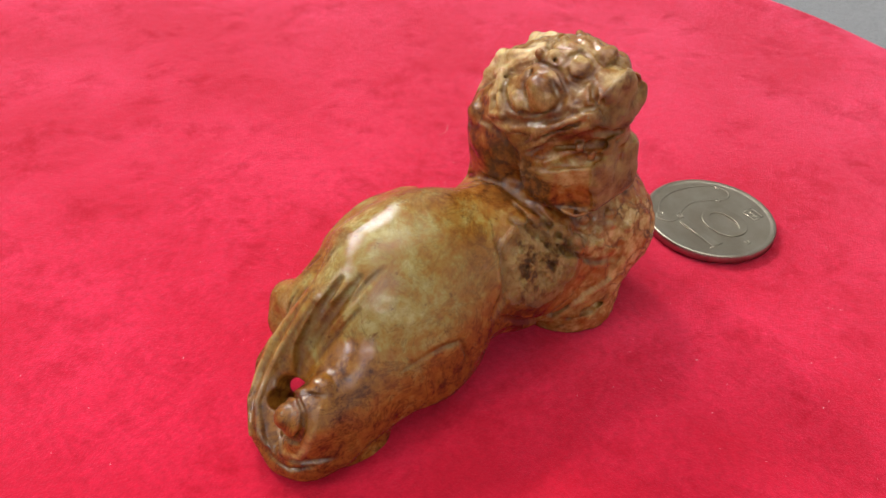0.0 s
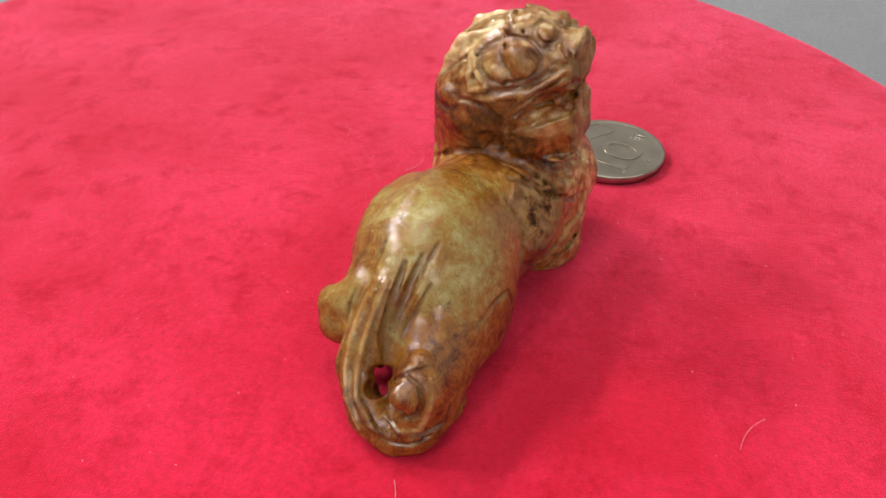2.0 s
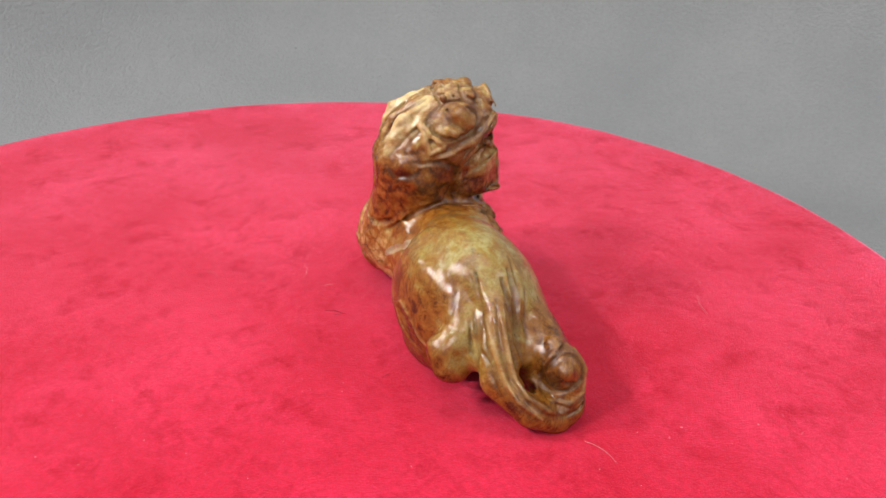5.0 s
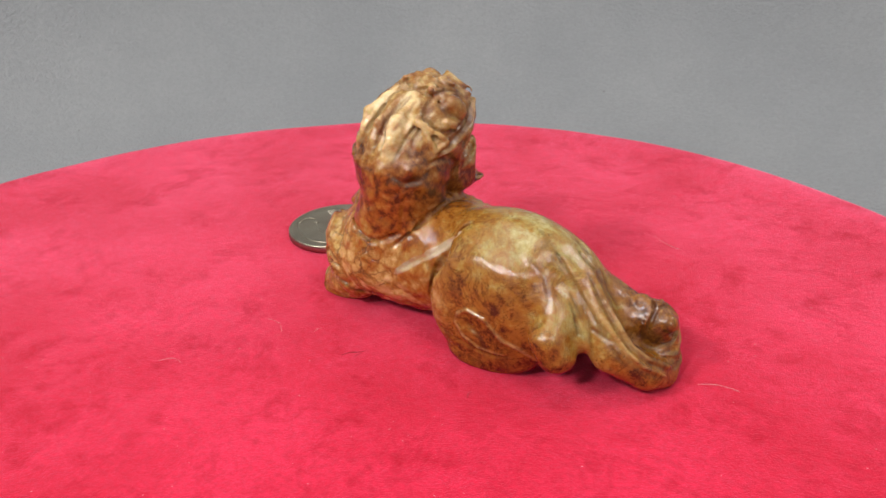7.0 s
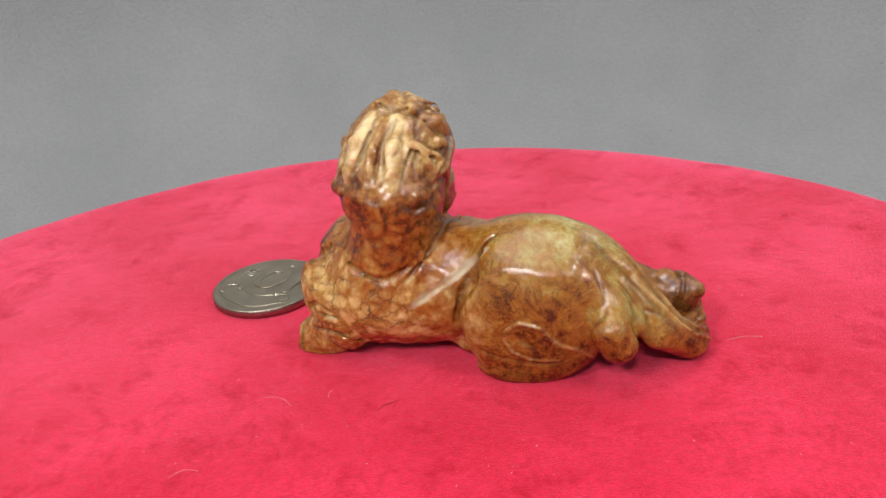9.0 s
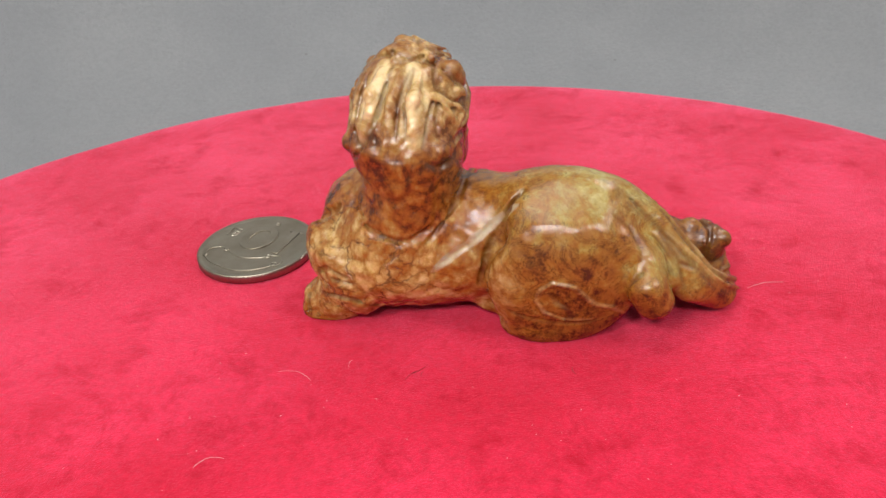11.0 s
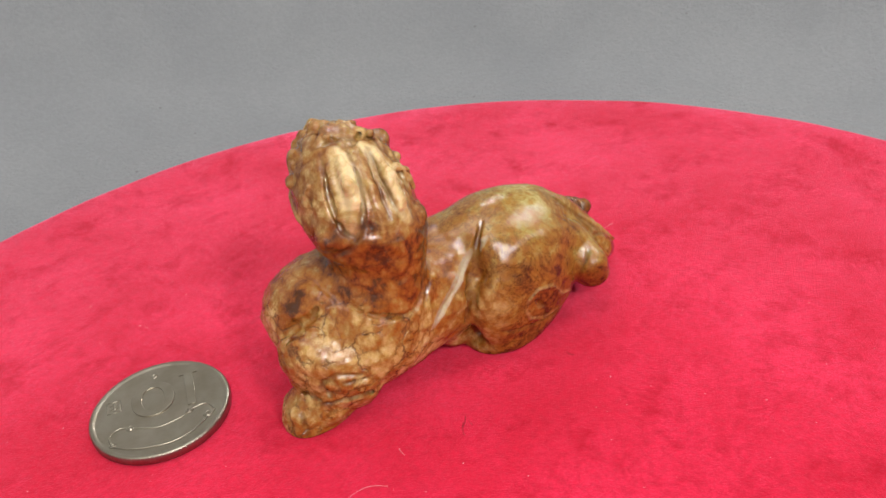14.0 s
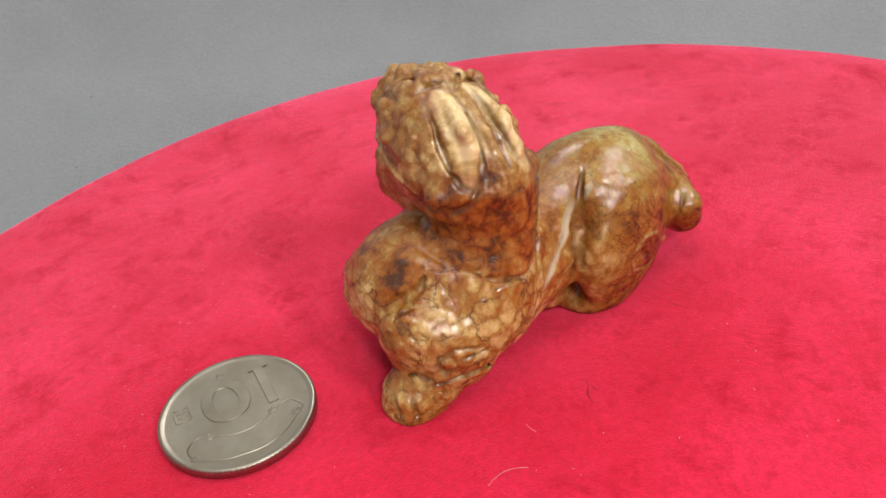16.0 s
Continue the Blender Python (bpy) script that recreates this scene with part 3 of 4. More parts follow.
raised(0.05, 0.03, "", (2.84, -0.02, 2.07), (3.36, -0.13, 1.57), (3.68, -0.15, 1.17), (3.97, -0.07, 0.87), (4.3, 0.22, 0.58))
cut(0.0625, 0.04, "dirt_shade", (3.97, 0.82, 1.57), (4.16, 0.76, 1.36), (4.21, 0.86, 1.15), (4.31, 1.02, 1.07), (4.3, 1.19, 1.21), (4.19, 1.25, 1.45), (4, 1.18, 1.62))
cut(0.04375, 0.04, "dirt_shade", (4.1, 0.64, 0.75), (4.38, 0.89, 0.72), (4.29, 1.22, 0.77), (3.86, 1.54, 0.7))
cut(0.0375, 0.03, "", (2.76, 0.68, 2.42), (3.05, 0.56, 1.96), (3.26, 0.57, 1.54))
cut(0.0375, 0.03, "", (2.79, 0.81, 2.32), (3.02, 0.69, 1.86), (3.36, 0.67, 1.5))
raised(0.04, 0.03, "", (0.51, -0.69, 1.14), (0.61, -0.7, 1.39), (0.83, -0.73, 1.54), (1.18, -0.75, 1.44), (1.53, -0.71, 1.03), (1.86, -0.63, 0.88), (2.11, -0.45, 0.58))
raised(0.035, 0.03, "", (0.52, -0.69, 1.17), (0.67, -0.69, 0.86), (0.97, -0.69, 0.69), (1.5, -0.66, 0.66))
cut(0.07, 0.04, "dirt_shade", (0.79, -0.71, 1.3), (0.89, -0.73, 1.12), (1.08, -0.72, 0.96))
raised(0.2, 0.06, "", (3.57, 1.04, 1.54))
cut(0.05, 0.05, "dirt_shade", (3.6, 1.38, 1.65), (3.88, 0.84, 1.6), (3.86, 0.63, 1.32))
cut(0.0375, 0.04, "dirt_shade", (3.83, 0.67, 0.92), (4.02, 0.75, 0.89), (4.17, 0.85, 0.96))
# lips, eye, nose and chest curls
cut(0.12, 0.04, "dirt_shade", (-0.57, 1.59, 3.64), (-0.64, 2.07, 4), (-0.82, 2.58, 4.2), (-1.45, 2.76, 4.06))
cut(0.09, 0.04, "", (-0.8, 2, 3.8), (-0.99, 2.53, 3.95), (-1.42, 2.75, 3.92))
raised(0.065, 0.03, "", (-0.72, 1.41, 3.28), (-0.6, 1.92, 3.42), (-0.67, 2.37, 3.56), (-0.98, 2.73, 3.65), (-1.66, 2.87, 3.48))
raised(0.055, 0.03, "", (-0.61, 1.42, 3.59), (-0.48, 1.85, 4.16), (-0.62, 2.27, 4.45), (-0.91, 2.62, 4.53))
cut(0.032, 0.03, "dirt_shade", (-0.52, 1.59, 3.98), (-0.6, 1.95, 4.35), (-0.69, 2.39, 4.62), (-0.97, 2.65, 4.68))
cut(0.04, 0.04, "dirt_shade", (-0.79, 0.97, 4.39), (-1.02, 0.95, 4.65), (-1.03, 1.36, 4.93), (-0.95, 1.8, 4.94), (-0.79, 2.05, 4.78), (-0.66, 1.99, 4.53), (-0.54, 1.64, 4.33), (-0.62, 1.19, 4.26), (-0.79, 0.97, 4.39))
raised(0.2, 0.06, "", (-0.75, 1.61, 4.68))
raised(0.1, 0.03, "", (-0.67, 1.26, 4.44))
raised(0.14, 0.03, "", (-1.1, 2.07, 5.01))
cut(0.03, 0.03, "dirt_shade", (-1.22, 2.26, 5.05), (-1.09, 2.27, 4.94), (-0.98, 2.16, 4.89), (-0.91, 2.01, 4.93), (-0.98, 1.88, 5.02), (-1.17, 1.84, 5.1), (-1.33, 1.93, 5.13), (-1.29, 2.13, 5.14), (-1.22, 2.26, 5.05))
raised(0.13, 0.03, "", (-1.63, 2.27, 5.07))
cut(0.03, 0.03, "dirt_shade", (-1.39, 2.15, 5.11), (-1.37, 2.34, 5.03), (-1.69, 2.43, 4.97))
raised(0.17, 0.05, "", (-1.41, 2.72, 4.91))
raised(0.09, 0.03, "", (-1.05, 2.64, 4.77))
cut(0.045, 0.04, "dirt_shade", (-1.11, 2.27, 4.95), (-0.89, 2.46, 4.79), (-0.95, 2.64, 4.63), (-1.32, 2.78, 4.53))
raised(0.06, 0.02, "", (-1.2, 2.75, 3.89))
raised(0.05, 0.02, "", (-0.95, 2.57, 3.85))
raised(0.1, 0.04, "", (-1.26, 2.4, 2.39))
raised(0.12, 0.04, "", (-0.95, 2.48, 2.15))
raised(0.09, 0.04, "", (-0.77, 2.19, 2.37))
raised(0.1, 0.04, "", (-1.77, 2.64, 2.25))
raised(0.09, 0.04, "", (-1.4, 2.74, 1.9))
raised(0.09, 0.04, "", (-2.02, 2.91, 1.98))
raised(0.08, 0.04, "", (-0.93, 2.71, 3.06))
raised(0.07, 0.04, "", (-0.65, 2.37, 2.88))
cut(0.025, 0.02, "dirt_shade", (-1.13, 2.59, 2.09), (-0.94, 2.64, 2.09), (-0.84, 2.55, 2.06), (-0.79, 2.44, 2.09), (-0.74, 2.39, 2.24), (-0.78, 2.41, 2.35), (-1.02, 2.42, 2.26), (-1.14, 2.51, 2.17), (-1.13, 2.59, 2.09))
cut(0.025, 0.02, "dirt_shade", (-1.47, 2.51, 2.3), (-1.27, 2.56, 2.32), (-1.16, 2.49, 2.3), (-1.1, 2.38, 2.34), (-1.11, 2.31, 2.42), (-0.71, 2.54, 2.89), (-0.82, 2.6, 2.9), (-0.84, 2.73, 2.9), (-1.47, 2.51, 2.3))
cut(0.05, 0.05, "dirt_shade", (-0.49, 1.46, 2.74), (-0.38, 1.94, 2.5), (-0.6, 2.33, 2.12), (-1.19, 2.77, 1.6))
raised(0.07, 0.04, "", (-0.64, 2.35, 0.44), (-0.91, 2.68, 0.87), (-1.67, 3, 0.9))
cut(0.05, 0.04, "dirt_shade", (-0.72, 2.44, 0.26), (-1.02, 2.81, 0.66), (-2.02, 2.98, 0.5))
# mane strands and crown
raised(0.13, 0.03, "pale", (-1.28, 1.06, 4.84), (-1.41, 0.58, 4.57), (-1.46, 0.25, 4.1))
raised(0.12, 0.03, "pale", (-1.93, 1.16, 4.92), (-2.15, 0.72, 4.64), (-2.19, 0.51, 4.24))
raised(0.07, 0.03, "", (-1.66, 0.94, 4.84), (-1.83, 0.53, 4.48), (-1.94, 0.23, 3.9), (-2, 0.13, 3.53))
cut(0.055, 0.03, "dirt_shade", (-1.78, 1.09, 4.95), (-1.99, 0.65, 4.47), (-2.11, 0.3, 3.96))
cut(0.055, 0.03, "dirt_shade", (-1.46, 1.06, 4.91), (-1.65, 0.57, 4.53), (-1.74, 0.22, 4.01))
cut(0.05, 0.03, "dirt_shade", (-0.97, 1.15, 4.74), (-1.15, 0.55, 4.29), (-1.28, 0.19, 3.86))
cut(0.05, 0.03, "dirt_shade", (-2.19, 1.32, 4.88), (-2.43, 0.98, 4.42), (-2.51, 0.58, 3.92), (-2.32, 0.31, 3.79))
cut(0.04, 0.03, "dirt_shade", (-1.91, 2.09, 5.05), (-1.73, 1.34, 5.11), (-1.59, 1.25, 5.01), (-1.32, 1.41, 5.01), (-0.99, 1.73, 4.99))
raised(0.065, 0.03, "", (-1.49, 1.54, 5.13))
raised(0.065, 0.03, "", (-1.85, 1.62, 5.11))
raised(0.065, 0.03, "", (-1.1, 1.38, 5))
# shoulder swirl
cut(0.03, 0.03, "dirt_shade", (-2.91, 0.04, 1.38), (-3.32, 0.25, 1.48), (-3.51, 0.43, 1.31), (-3.43, 0.43, 1), (-3.32, 0.21, 1.12), (-3.34, 0.25, 1.3))
cut(0.05, 0.05, "dirt_shade", (-3.85, 1.2, 1.69), (-3.57, 1.03, 2.06), (-3.14, 1.02, 2.27), (-2.87, 1.05, 2.64))
# rings of the curl
raised(0.2, 0.04, "", (4.11, 0.89, 1.35))
cut(0.045, 0.03, "dirt_shade", (4.16, 1.22, 1.38), (4.24, 1.12, 1.12), (4.23, 0.88, 0.98), (3.93, 0.68, 0.81), (3.72, 0.6, 0.93), (3.84, 0.69, 1.41), (3.92, 0.91, 1.62), (4.04, 1.13, 1.6), (4.16, 1.22, 1.38))
raised(0.05, 0.03, "", (4.05, 0.57, 0.74), (4.29, 0.86, 0.69), (4.27, 1.21, 0.85), (4.16, 1.34, 1.28), (3.87, 1.28, 1.59))
cut(0.035, 0.03, "dirt_shade", (4.24, 0.37, 0.78), (4.34, 0.67, 0.49), (4.37, 1.03, 0.54), (4.16, 1.36, 0.67))
# opening between the tail and its curl
cut(0.15, 0.06, "", (3.65, 0.34, 1.17), (2.29, 0.53, -0.07))
cut(0.15, 0.06, "", (3.81, 0.33, 1), (2.47, 0.51, -0.26))
cut(0.12, 0.06, "", (3.53, 0.47, 1.15), (2.76, -0.35, -0.12))


def turn(angles):
    return np.array(Euler([radians(a) for a in angles]).to_matrix())


def blend(a, b, k):
    """A smooth minimum: the union of two forms with a fillet of size k."""
    h = np.maximum(k - np.abs(a - b), 0) / k
    return np.minimum(a, b) - h * h * k * 0.25


def egg(points, p):
    away = (points - np.array(p[:3])) @ turn(p[6:9])
    r = np.array(p[3:6])
    k0, k1 = np.sqrt(((away / r) ** 2).sum(1)), np.sqrt(((away / r**2) ** 2).sum(1)) + 1e-9
    return k0 * (k0 - 1) / k1


def limb(points, a, b, ra, rb):
    a, b = np.array(a), np.array(b)
    along = b - a
    h = np.clip((points - a) @ along / (along @ along + 1e-12), 0, 1)
    return np.linalg.norm(points - a - h[:, None] * along, axis=1) - (ra + (rb - ra) * h)


def strand(points, nodes, radius):
    if len(nodes) == 1:
        return np.linalg.norm(points - np.array(nodes[0]), axis=1) - radius
    radii = [radius] * len(nodes)
    if nodes[0] != nodes[-1] and len(nodes) > 2:
        radii[0] = radii[-1] = radius * 0.3      # strokes run out towards their ends
    return np.minimum.reduce([limb(points, nodes[k], nodes[k + 1], radii[k], radii[k + 1]) for k in range(len(nodes) - 1)])


def waves(points, scale, seed):
    """Cheap smooth unevenness between about -1 and 1, as a sum of turned sine waves."""
    rng, total = np.random.RandomState(seed), 0
    for k in range(7):
        way = rng.normal(size=3)
        way *= scale * rng.uniform(0.7, 1.5) / np.linalg.norm(way)
        total = total + np.sin(points @ way + rng.uniform(0, 6.28) + 1.3 * np.sin(points @ np.roll(way, 1) * 0.7))
    return total / 3.2


def broken(points, far):
    """The muzzle's flat broken face, and the flat cheek behind it."""
    face = points @ np.array((0.213, 0.974, 0.079)) - 2.767
    face = face + 0.03 * waves(points, 9.0, 21) + 0.012 * waves(points, 22.0, 22)
    cheek = np.minimum(points @ np.array((0.871, 0.487, -0.066)) - 0.330, np.minimum(points[:, 2] - 2.9, -0.3 - points[:, 0]))
    crown = points @ np.array((0.359, 0.241, 0.902)) - 4.690 + 0.03 * waves(points, 12.0, 23)
    return np.maximum(-blend(blend(-far, -face, 0.16), -crown, 0.10), cheek)


def coarse_form(points, local=False, ends=None):
    """The large forms; local: each form only where it can matter, for points near the surface."""
    if local:
        far = np.full(len(points), 0.9)
        for name, kind, p, k in FORMS:
            if kind in ("egg", "block"):
                knots, reach = [p[:3]], max(p[3:6]) * 1.3
            else:
                n = 2 if kind == "limb" else len(p) // 4
                knots, reach = [p[3 * j:3 * j + 3] for j in range(n)], max(p[3 * n:])
            some = near(points, knots, reach + 0.5, ends)
            if len(some):
                far[some] = blend(far[some], form(points[some], kind, p), k)
        return far
    far = None
    for name, kind, p, k in FORMS:
        d = form(points, kind, p)
        far = d if far is None else blend(far, d, k)
    return far


def form(points, kind, p):
    if kind == "egg":
        return egg(points, p)
    if kind == "block":
        away = np.abs((points - np.array(p[:3])) @ turn(p[6:9])) - np.array(p[3:6]) + p[9]
        return np.linalg.norm(np.maximum(away, 0), axis=1) + np.minimum(away.max(1), 0) - p[9]
    if kind == "limb":
        return limb(points, p[:3], p[3:6], p[6], p[7])
    n = len(p) // 4
    knots = [p[3 * j:3 * j + 3] for j in range(n)]
    return np.minimum.reduce([limb(points, knots[j], knots[j + 1], p[3 * n + j], p[3 * n + j + 1]) for j in range(n - 1)])


def all_strokes():
    yield from STROKES


def near(points, nodes, reach, ends=None):
    low, high = np.min(nodes, axis=0) - reach, np.max(nodes, axis=0) + reach
    if ends is not None and ((ends[0] > high) | (ends[1] < low)).any():
        return ()
    return np.nonzero(((points > low) & (points < high)).all(1))[0]


def carved_form(points):
    ends = points.min(0), points.max(0)
    far = coarse_form(points, True, ends)
    for how, nodes, radius, soft, paint in all_strokes():
        some = near(points, nodes, radius + soft + 0.12, ends)
        if len(some):
            d = strand(points[some], nodes, radius)
            soft = soft * 0.8
            far[some] = blend(far[some], d, soft) if how > 0 else -blend(-far[some], d, soft)
    far = broken(points, far)
    skin = np.nonzero(np.abs(far) < 0.15)[0]
    p = points[skin]
    fore = np.clip((0.2 - p[:, 0]) / 1.2, 0, 1)
    uneven = 0.012 * waves(p, 4.0, 3) + (0.005 + 0.012 * fore) * waves(p, 11.0, 5) + (0.002 + 0.005 * fore) * waves(p, 26.0, 8)
    hollow = np.clip(1.3 - np.linalg.norm((p - (-0.20, 2.20, 1.98)) / (0.65, 0.6, 0.55), axis=1), 0, 1)
    far[skin] += uneven + hollow * (0.02 + 0.10 * np.abs(waves(p, 15.0, 11)) + 0.08 * np.abs(waves(p, 30.0, 12)) + 0.03 * waves(p, 52.0, 13))
    return np.maximum(far, 0.015 - points[:, 2])


# how the whole carving leans and bends: powers of the place in it, and the shift
BEND = {
    (0, 0, 0): (-0.641, 0.281, -0.872),
    (0, 0, 1): (-0.183, -0.676, -0.234),
    (0, 0, 2): (-0.278, 0.219, 0.294),
    (0, 1, 0): (0.295, 0.614, -0.483),
    (0, 1, 1): (0.193, 0.140, -0.004),
    (0, 2, 0): (-0.355, -0.785, 0.205),
    (1, 0, 0): (-0.109, -0.180, -0.442),
    (1, 0, 1): (-0.532, 0.061, -0.273),
    (1, 1, 0): (-0.700, -0.179, -0.524),
    (2, 0, 0): (0.205, -0.265, -0.067),
}


def bent(points):
    """Places in the finished piece of points of the carving as drawn up; the lowest parts lie flat on the ground."""
    q = (points - (0.0, 0.8, 2.0)) / (4.0, 2.0, 2.5)
    points = points + 0.1 * sum(np.outer(q[:, 0]**i * q[:, 1]**j * q[:, 2]**k, by) for (i, j, k), by in BEND.items())
    points[:, 2] = np.maximum(points[:, 2], 0.02 + 0.002 * points[:, 2])
    return points


def net_surface(values, origin, step):
    """A smooth quad net round the part of a grid whose values are below 0."""
    inside = values < 0
    cell = np.zeros(tuple(n - 1 for n in values.shape), np.int16)
    total = np.zeros(cell.shape + (3,), np.float32)
    shape = cell.shape

    def corner(arr, o):
        return arr[o[0]:o[0] + shape[0], o[1]:o[1] + shape[1], o[2]:o[2] + shape[2]]

    for axis in range(3):
        others = [n for n in range(3) if n != axis]
        for i in (0, 1):
            for j in (0, 1):
                a, b = [0, 0, 0], [0, 0, 0]
                a[others[0]] = b[others[0]] = i
                a[others[1]] = b[others[1]] = j
                b[axis] = 1
                va, vb = corner(values, a), corner(values, b)
                cross = corner(inside, a) != corner(inside, b)
                where = np.nonzero(cross)
                share = va[where] / (va[where] - vb[where])
                cell[where] += 1
                spot = np.tile(np.array(a, np.float32), (len(share), 1))
                spot[:, axis] += share
                total[where] += spot
    used = np.nonzero(cell)
    index = np.full(shape, -1, np.int64)
    index[used] = np.arange(len(used[0]))
    places = np.stack(used, 1) + total[used] / cell[used][:, None]
    quads = []
    for axis in range(3):
        o1, o2 = [(1, 2), (2, 0), (0, 1)][axis]
        head = [slice(None)] * 3
        tail = [slice(None)] * 3
        head[axis], tail[axis] = slice(0, -1), slice(1, None)
        flip = inside[tuple(head)] != inside[tuple(tail)]
        at = np.stack(np.nonzero(flip), 1)
        at = at[(at[:, o1] > 0) & (at[:, o2] > 0)]
        d1, d2 = np.eye(3, dtype=int)[o1], np.eye(3, dtype=int)[o2]
        q = np.stack([index[tuple((at - d).T)] for d in (0 * d1, d1, d1 + d2, d2)], 1)
        out = inside[tuple(head)][tuple(at.T)]
        q[~out] = q[~out][:, ::-1]
        quads.append(q)
    return places * step + origin, np.concatenate(quads)


def build_beast():
    step, block = 0.028, 8
    origin = np.array((-4.7, -1.5, -0.1))
    count = [int(math.ceil(v / step / block)) for v in (9.9, 5.4, 5.9)]
    size = [c * block + 1 for c in count]
    values = np.full(size, 1.0, np.float32)
    # only the blocks that the surface may cross are worked out finely
    starts = np.stack(np.meshgrid(*[np.arange(c) for c in count], indexing="ij"), -1).reshape(-1, 3)
    middles = origin + (starts * block + block / 2) * step
    rough = coarse_form(middles)
    for how, nodes, radius, soft, paint in all_strokes():
        if how > 0:
            rough = np.minimum(rough, strand(middles, nodes, radius))
    reach = block * step * 0.9 + 0.22
    for s in starts[rough < -reach]:
        b = s * block
        values[b[0]:b[0] + block + 1, b[1]:b[1] + block + 1, b[2]:b[2] + block + 1] = -1.0
    todo = starts[np.abs(rough) <= reach]
    local = np.stack(np.meshgrid(*[np.arange(block + 1)] * 3, indexing="ij"), -1).reshape(-1, 3)
    for part_of in np.array_split(todo, max(1, len(todo) // 24)):
        grid = (part_of[:, None, :] * block + local[None]).reshape(-1, 3)
        values[tuple(grid.T)] = carved_form(origin + grid * step)
    places, quads = net_surface(values, origin, step)
    mesh = bpy.data.meshes.new("carved_beast")
    mesh.from_pydata((bent(places) * 0.01).tolist(), [], quads.tolist())
    paints = {key: np.zeros(len(places), np.float32) for key in ("pale", "dirt_shade", "pit", "worn", "ridge_pale")}
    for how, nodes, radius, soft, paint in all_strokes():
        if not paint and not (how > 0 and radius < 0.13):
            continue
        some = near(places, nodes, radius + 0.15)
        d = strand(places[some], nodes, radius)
        amount = np.clip(1 - (d - 0.05) / 0.06, 0, 1) if paint != "dirt_shade" else np.clip(1 - (d + 0.01) / 0.05, 0, 1)
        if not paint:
            paints["ridge_pale"][some] = np.maximum(paints["ridge_pale"][some], np.clip(1 - (d + 0.005) / 0.03, 0, 1))
        # groove colour: real staining plus painted crease shade
        if paint == "dirt_shade":
            paints["dirt_shade"][some] = np.maximum(paints["dirt_shade"][some], amount * 0.75)
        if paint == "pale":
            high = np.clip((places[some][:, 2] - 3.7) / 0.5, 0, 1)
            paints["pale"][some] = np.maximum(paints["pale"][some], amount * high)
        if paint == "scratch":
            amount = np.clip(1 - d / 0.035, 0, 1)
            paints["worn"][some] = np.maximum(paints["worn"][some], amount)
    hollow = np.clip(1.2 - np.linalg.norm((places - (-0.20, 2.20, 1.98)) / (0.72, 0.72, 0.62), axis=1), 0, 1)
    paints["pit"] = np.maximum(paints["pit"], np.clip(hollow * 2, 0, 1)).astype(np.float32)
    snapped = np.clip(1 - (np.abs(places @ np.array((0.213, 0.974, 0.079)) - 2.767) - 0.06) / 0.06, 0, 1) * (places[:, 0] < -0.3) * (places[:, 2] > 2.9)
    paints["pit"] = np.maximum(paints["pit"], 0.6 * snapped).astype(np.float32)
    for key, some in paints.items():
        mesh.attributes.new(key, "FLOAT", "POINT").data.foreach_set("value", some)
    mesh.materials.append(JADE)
    mesh.polygons.foreach_set("use_smooth", [True] * len(mesh.polygons))
    mesh.update()
    return tagged(new("carved_beast", mesh), "carved green and russet jade crouching beast with turned head", "statue")


# ---- coin ----
COIN = (-0.0561, 0.0336)
COIN_TURN = 157.6       # degrees by which its upright writing is turned
COIN_R, COIN_H = 0.0134, 0.0019


def tube(bm, nodes, radius, sides=6):
    """A thin round bead along nodes, in the coin's plane."""
    rings = []
    nodes = [Vector(p) for p in nodes]
    for k, p in enumerate(nodes):
        way = (nodes[min(k + 1, len(nodes) - 1)] - nodes[max(k - 1, 0)]).normalized()
        side = way.cross(Vector((0, 0, 1)))
        side = side.normalized() if side.length > 1e-6 else Vector((1, 0, 0))
        over = side.cross(way)
        rings.append([bm.verts.new(p + radius * (math.cos(a) * side + math.sin(a) * over)) for a in (2 * math.pi * j / sides for j in range(sides))])
    for a, b in zip(rings, rings[1:]):
        for j in range(sides):
            bm.faces.new((a[j], a[(j + 1) % sides], b[(j + 1) % sides], b[j]))
    bm.faces.new(rings[0][::-1]), bm.faces.new(rings[-1])


def smooth_line(nodes, steps=8):
    """A rounded line through the nodes."""
    pts = [Vector((x, y, 0)) for x, y in nodes]
    out = []
    for k in range(len(pts) - 1):
        p0, p1, p2, p3 = pts[max(k - 1, 0)], pts[k], pts[k + 1], pts[min(k + 2, len(pts) - 1)]
        for s in range(steps):
            t = s / steps
            out.append(0.5 * (2 * p1 + (p2 - p0) * t + (2 * p0 - 5 * p1 + 4 * p2 - p3) * t * t + (3 * p1 - p0 - 3 * p2 + p3) * t**3))
    return out + [pts[-1]]


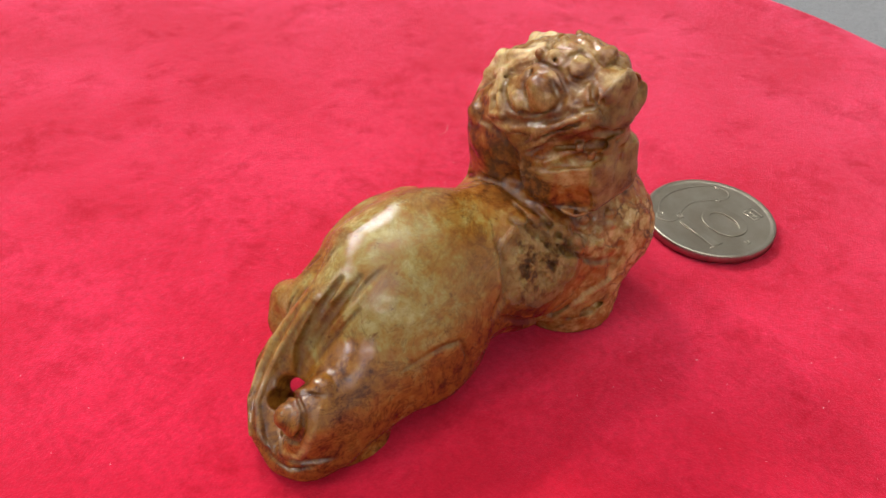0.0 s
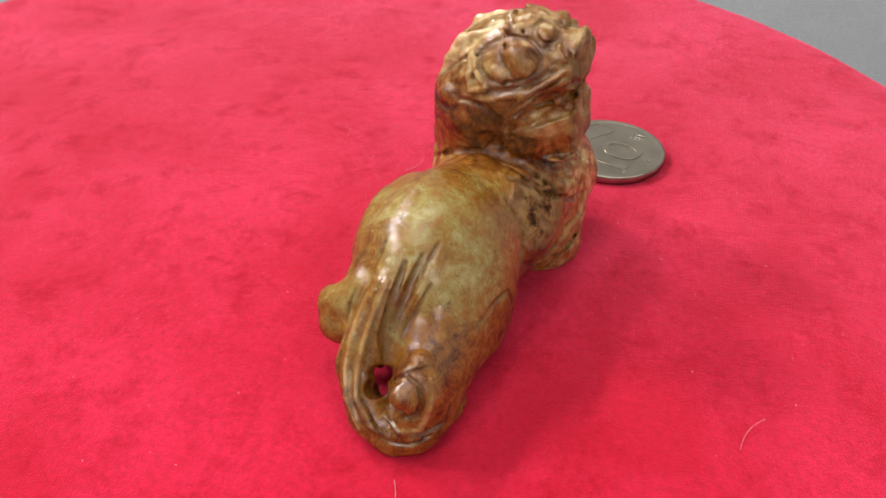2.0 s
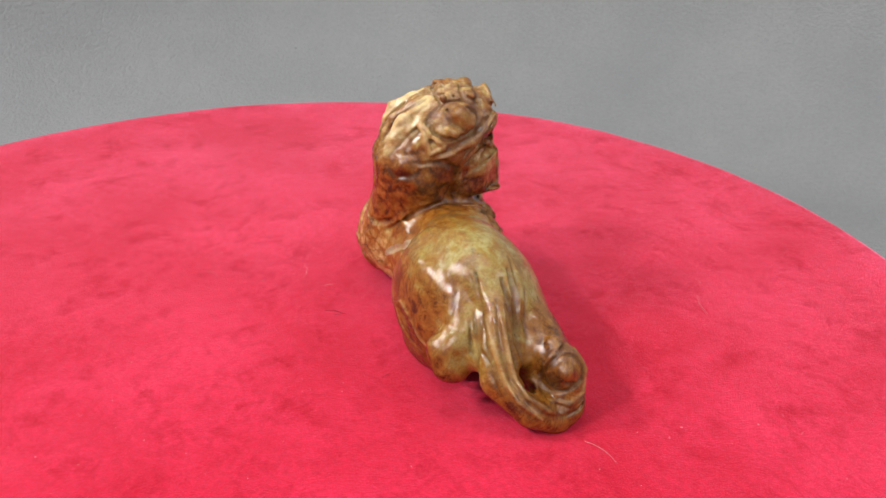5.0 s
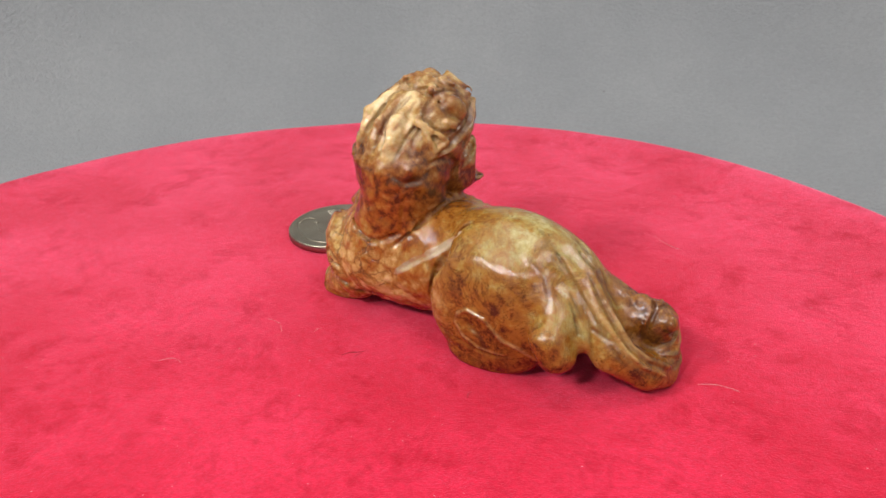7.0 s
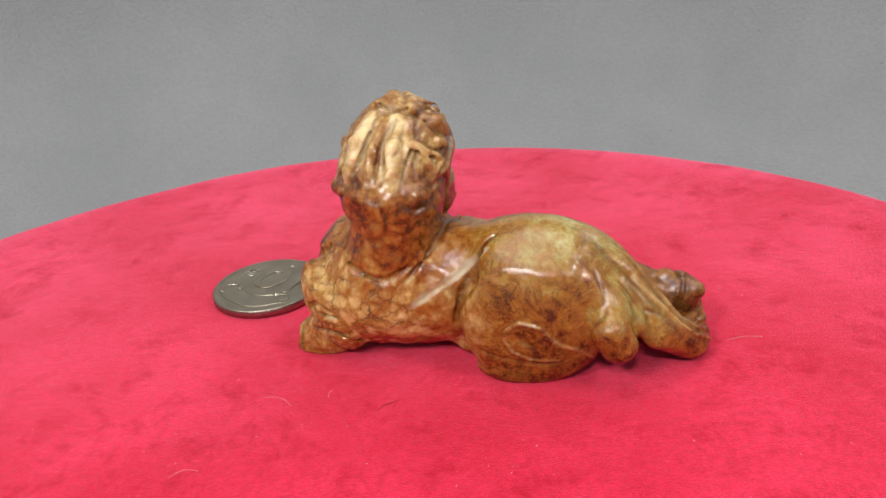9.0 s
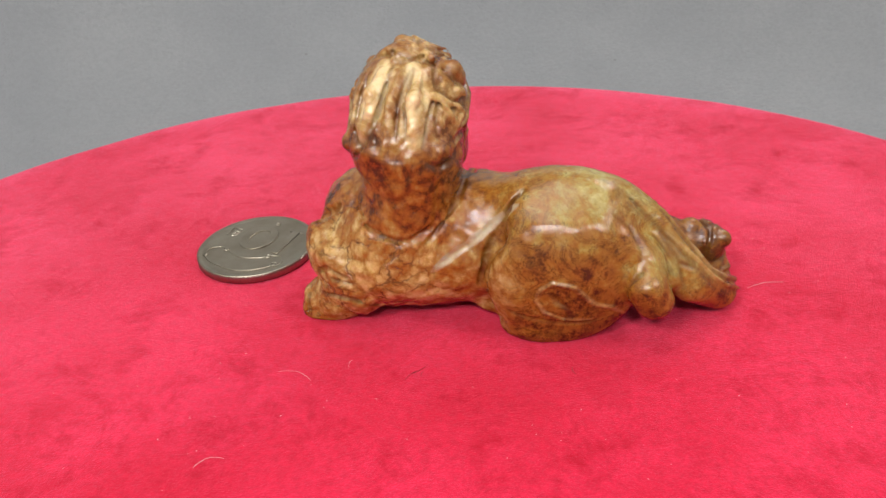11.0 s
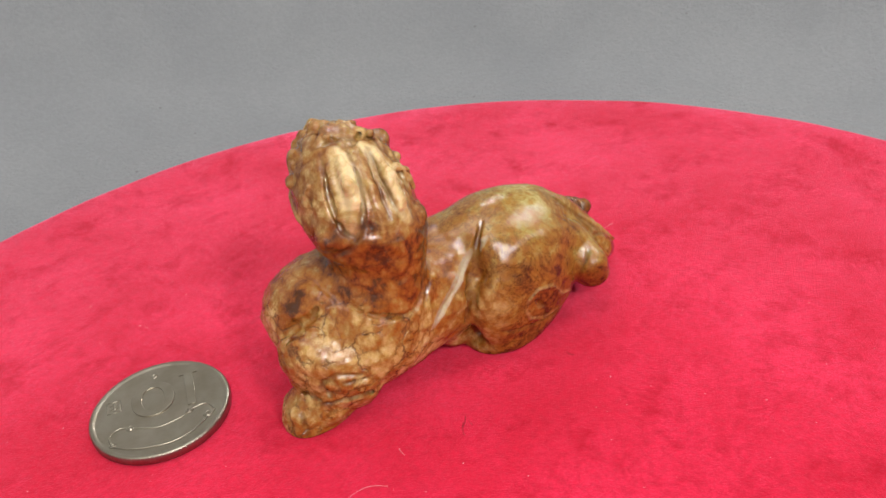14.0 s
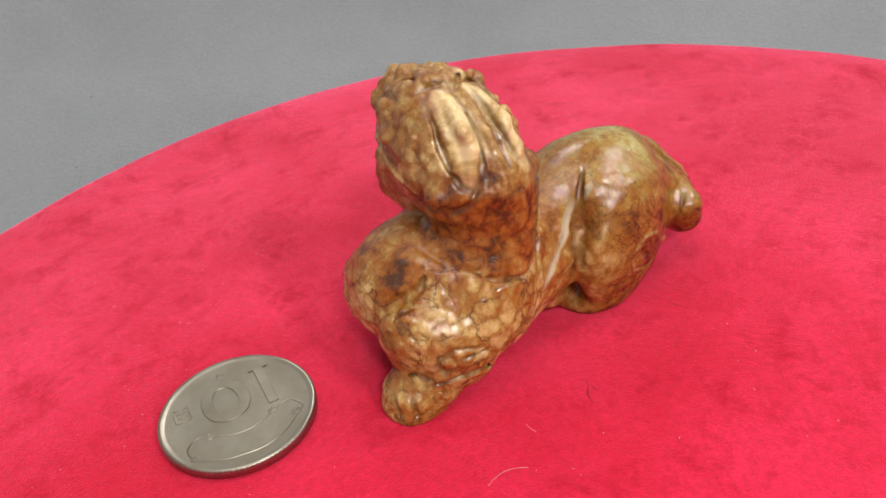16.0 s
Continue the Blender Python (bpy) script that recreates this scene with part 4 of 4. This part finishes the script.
def build_coin():
    face = COIN_H - 0.00022
    bm = bmesh.new()
    steps = 300
    profile = [(0, 0.0001), (COIN_R - 0.0016, 0.0001), (COIN_R - 0.0011, 0), (COIN_R - 0.0002, 0), (COIN_R, 0.0002),
               (COIN_R, COIN_H - 0.0002), (COIN_R - 0.0002, COIN_H), (COIN_R - 0.0007, COIN_H), (COIN_R - 0.0011, face + 0.00003),
               (COIN_R - 0.0013, face), (0.006, face), (0, face)]
    lathe(bm, profile, steps)
    for v in bm.verts:
        # reeded edge: every other pair of vertices set back
        if abs(v.co.xy.length - COIN_R) < 1e-5 and int(round(math.atan2(v.co.y, v.co.x) / (2 * math.pi) * steps)) % 3 == 0:
            v.co.xy *= 1 - 0.00014 / COIN_R
    coin = thing("coin", bm, NICKEL, "worn nickel ten coin lying flat on the velvet", "coin")
    coin.matrix_world = pose(*COIN, 0.0003, 0, 0, COIN_TURN)
    # numerals
    for text, x, wide in (("1", -0.0060, 1.15), ("0", 0.0012, 1.35)):
        curve = bpy.data.curves.new("numeral", "FONT")
        curve.body, curve.size, curve.extrude, curve.bevel_depth, curve.align_x, curve.align_y = text, 0.0136, 0.00010, 0.00009, "CENTER", "CENTER"
        source = new("numeral_source", curve)
        bpy.context.view_layer.update()
        mesh = bpy.data.meshes.new_from_object(source.evaluated_get(bpy.context.evaluated_depsgraph_get()))
        bpy.data.objects.remove(source)
        mesh.name = "numeral"
        mesh.materials.clear()
        mesh.materials.append(NICKEL)
        ob = new("numeral", mesh)
        ob.parent, ob.location, ob.scale = coin, (x, -0.0035, face + 0.00004), (wide, 1, 1)
    bead = lambda name, nodes, r=0.00018: part_bead(name, coin, nodes, r, face)
    bead("serif", [(-0.0078, -0.0077), (-0.0042, -0.0077)], 0.00016)
    # outline of the leafy ribbon with its curls
    bead("ribbon_outline", smooth_line([(0.0093, 0.0071), (0.0097, 0.0043), (0.0077, 0.0028), (0.0056, 0.0036), (0.0007, 0.0054), (-0.0036, 0.0045), (-0.0056, 0.0031), (-0.0084, 0.0027), (-0.0099, 0.0050), (-0.0088, 0.0063)]))
    bead("ribbon_outline", smooth_line([(0.0093, 0.0072), (0.0059, 0.0092), (0.0024, 0.0101), (-0.0014, 0.0104), (-0.0052, 0.0092), (-0.0084, 0.0066)]))
    for x, y, r in ((0.0058, 0.0034, 0.0007), (-0.0053, 0.0032, 0.0008), (-0.0086, 0.0057, 0.0009), (0.0091, 0.0068, 0.0006)):
        bead("curl", smooth_line([(x + (r - r * 0.75 * k / 14) * math.cos(k * 0.75), y + (r - r * 0.75 * k / 14) * math.sin(k * 0.75)) for k in range(15)], 3))
    # small character beside the numerals, as plain bars
    for x0, y0, x1, y1 in ((0.0074, -0.0054, 0.0074, -0.0022), (0.0099, -0.0054, 0.0099, -0.0022), (0.0074, -0.0022, 0.0099, -0.0022), (0.0074, -0.0054, 0.0099, -0.0054),
                           (0.0079, -0.0032, 0.0094, -0.0032), (0.0079, -0.0043, 0.0094, -0.0043), (0.00865, -0.0049, 0.00865, -0.0027)):
        bead("bar", [(x0, y0), (x1, y1)], 0.00014)
    bead("dot", smooth_line([(0.0005 + 0.0005 * math.cos(a), -0.0099 + 0.0005 * math.sin(a)) for a in (0.7 * k for k in range(10))], 2))
    return coin


def part_bead(name, parent, nodes, radius, height):
    bm = bmesh.new()
    tube(bm, [(p[0], p[1], height) for p in nodes], radius)
    return thing(name, bm, NICKEL, parent=parent)


build_setting()
build_stand()
build_beast()
build_coin()


# ---- lint and marks on the velvet ----
def fibre(nodes, radius, material, name, label):
    bm = bmesh.new()
    tube(bm, [Vector((x, y, z)) for x, y, z in nodes], radius, 5)
    return tagged(thing(name, bm, material, label, "fibre"), label, "fibre", "loose fibres on the velvet")


def curved(x, y, angle, length, bend, lift=0.0004):
    """A short loose thread lying on the velvet."""
    out = []
    for k in range(9):
        s = k / 8 - 0.5
        a = radians(angle)
        side = bend * (0.25 - s * s) * 4
        out.append((x + math.cos(a) * s * length - math.sin(a) * side, y + math.sin(a) * s * length + math.cos(a) * side, 0.0002 + lift * (0.5 - abs(s))))
    return out


for x, y, angle, length, bend in ((0.0510, 0.0098, 10, 0.0075, 0.0006), (-0.0400, -0.0112, -25, 0.0070, 0.0010), 
                                  (-0.0505, -0.0320, 20, 0.0050, 0.0010), (0.0245, 0.0640, 150, 0.0085, 0.0008),
                                  (-0.030, -0.0085, 80, 0.0022, 0.0003)):
    fibre(curved(x, y, angle, length, bend), 0.00003, LINT, "lint_thread", "loose pale thread lying on crimson velvet")
for x, y, angle, length, bend in ((-0.0186, -0.0126, 50, 0.0032, 0.0003), (-0.0172, -0.0112, 38, 0.0028, -0.0002), (0.0104, -0.0134, 100, 0.0020, 0.0003), (-0.0166, -0.0122, 70, 0.0016, 0.0001)):
    fibre(curved(x, y, angle, length, bend, 0.0001), 0.00005, DARK_LINT, "dark_fibre", "dark brown fibre stuck in crimson velvet")

# fine dust and lint specks, past counting
dust = bmesh.new()
rng = random.Random(7)
for k in range(700):
    a, r = rng.uniform(0, 2 * math.pi), 0.155 * math.sqrt(rng.random())
    x, y = DISK[0] + r * math.cos(a), DISK[1] + r * math.sin(a)
    if -0.048 < x < 0.049 and -0.013 < y < 0.034 or math.hypot(x - COIN[0], y - COIN[1]) < 0.0145:
        continue
    size = rng.choice((0.00004, 0.00005, 0.00006, 0.00007))
    m = Matrix.Translation((x, y, 0.0002)) @ Euler((0, 0, rng.uniform(0, 6.28))).to_matrix().to_4x4() @ Matrix.Diagonal((size * rng.uniform(1, 4), size, size * 0.7, 1))
    bmesh.ops.create_icosphere(dust, subdivisions=1, radius=1.0, matrix=m)
thing("dust", dust, LINT, "fine pale lint specks scattered over the velvet", "lint", "stuff")
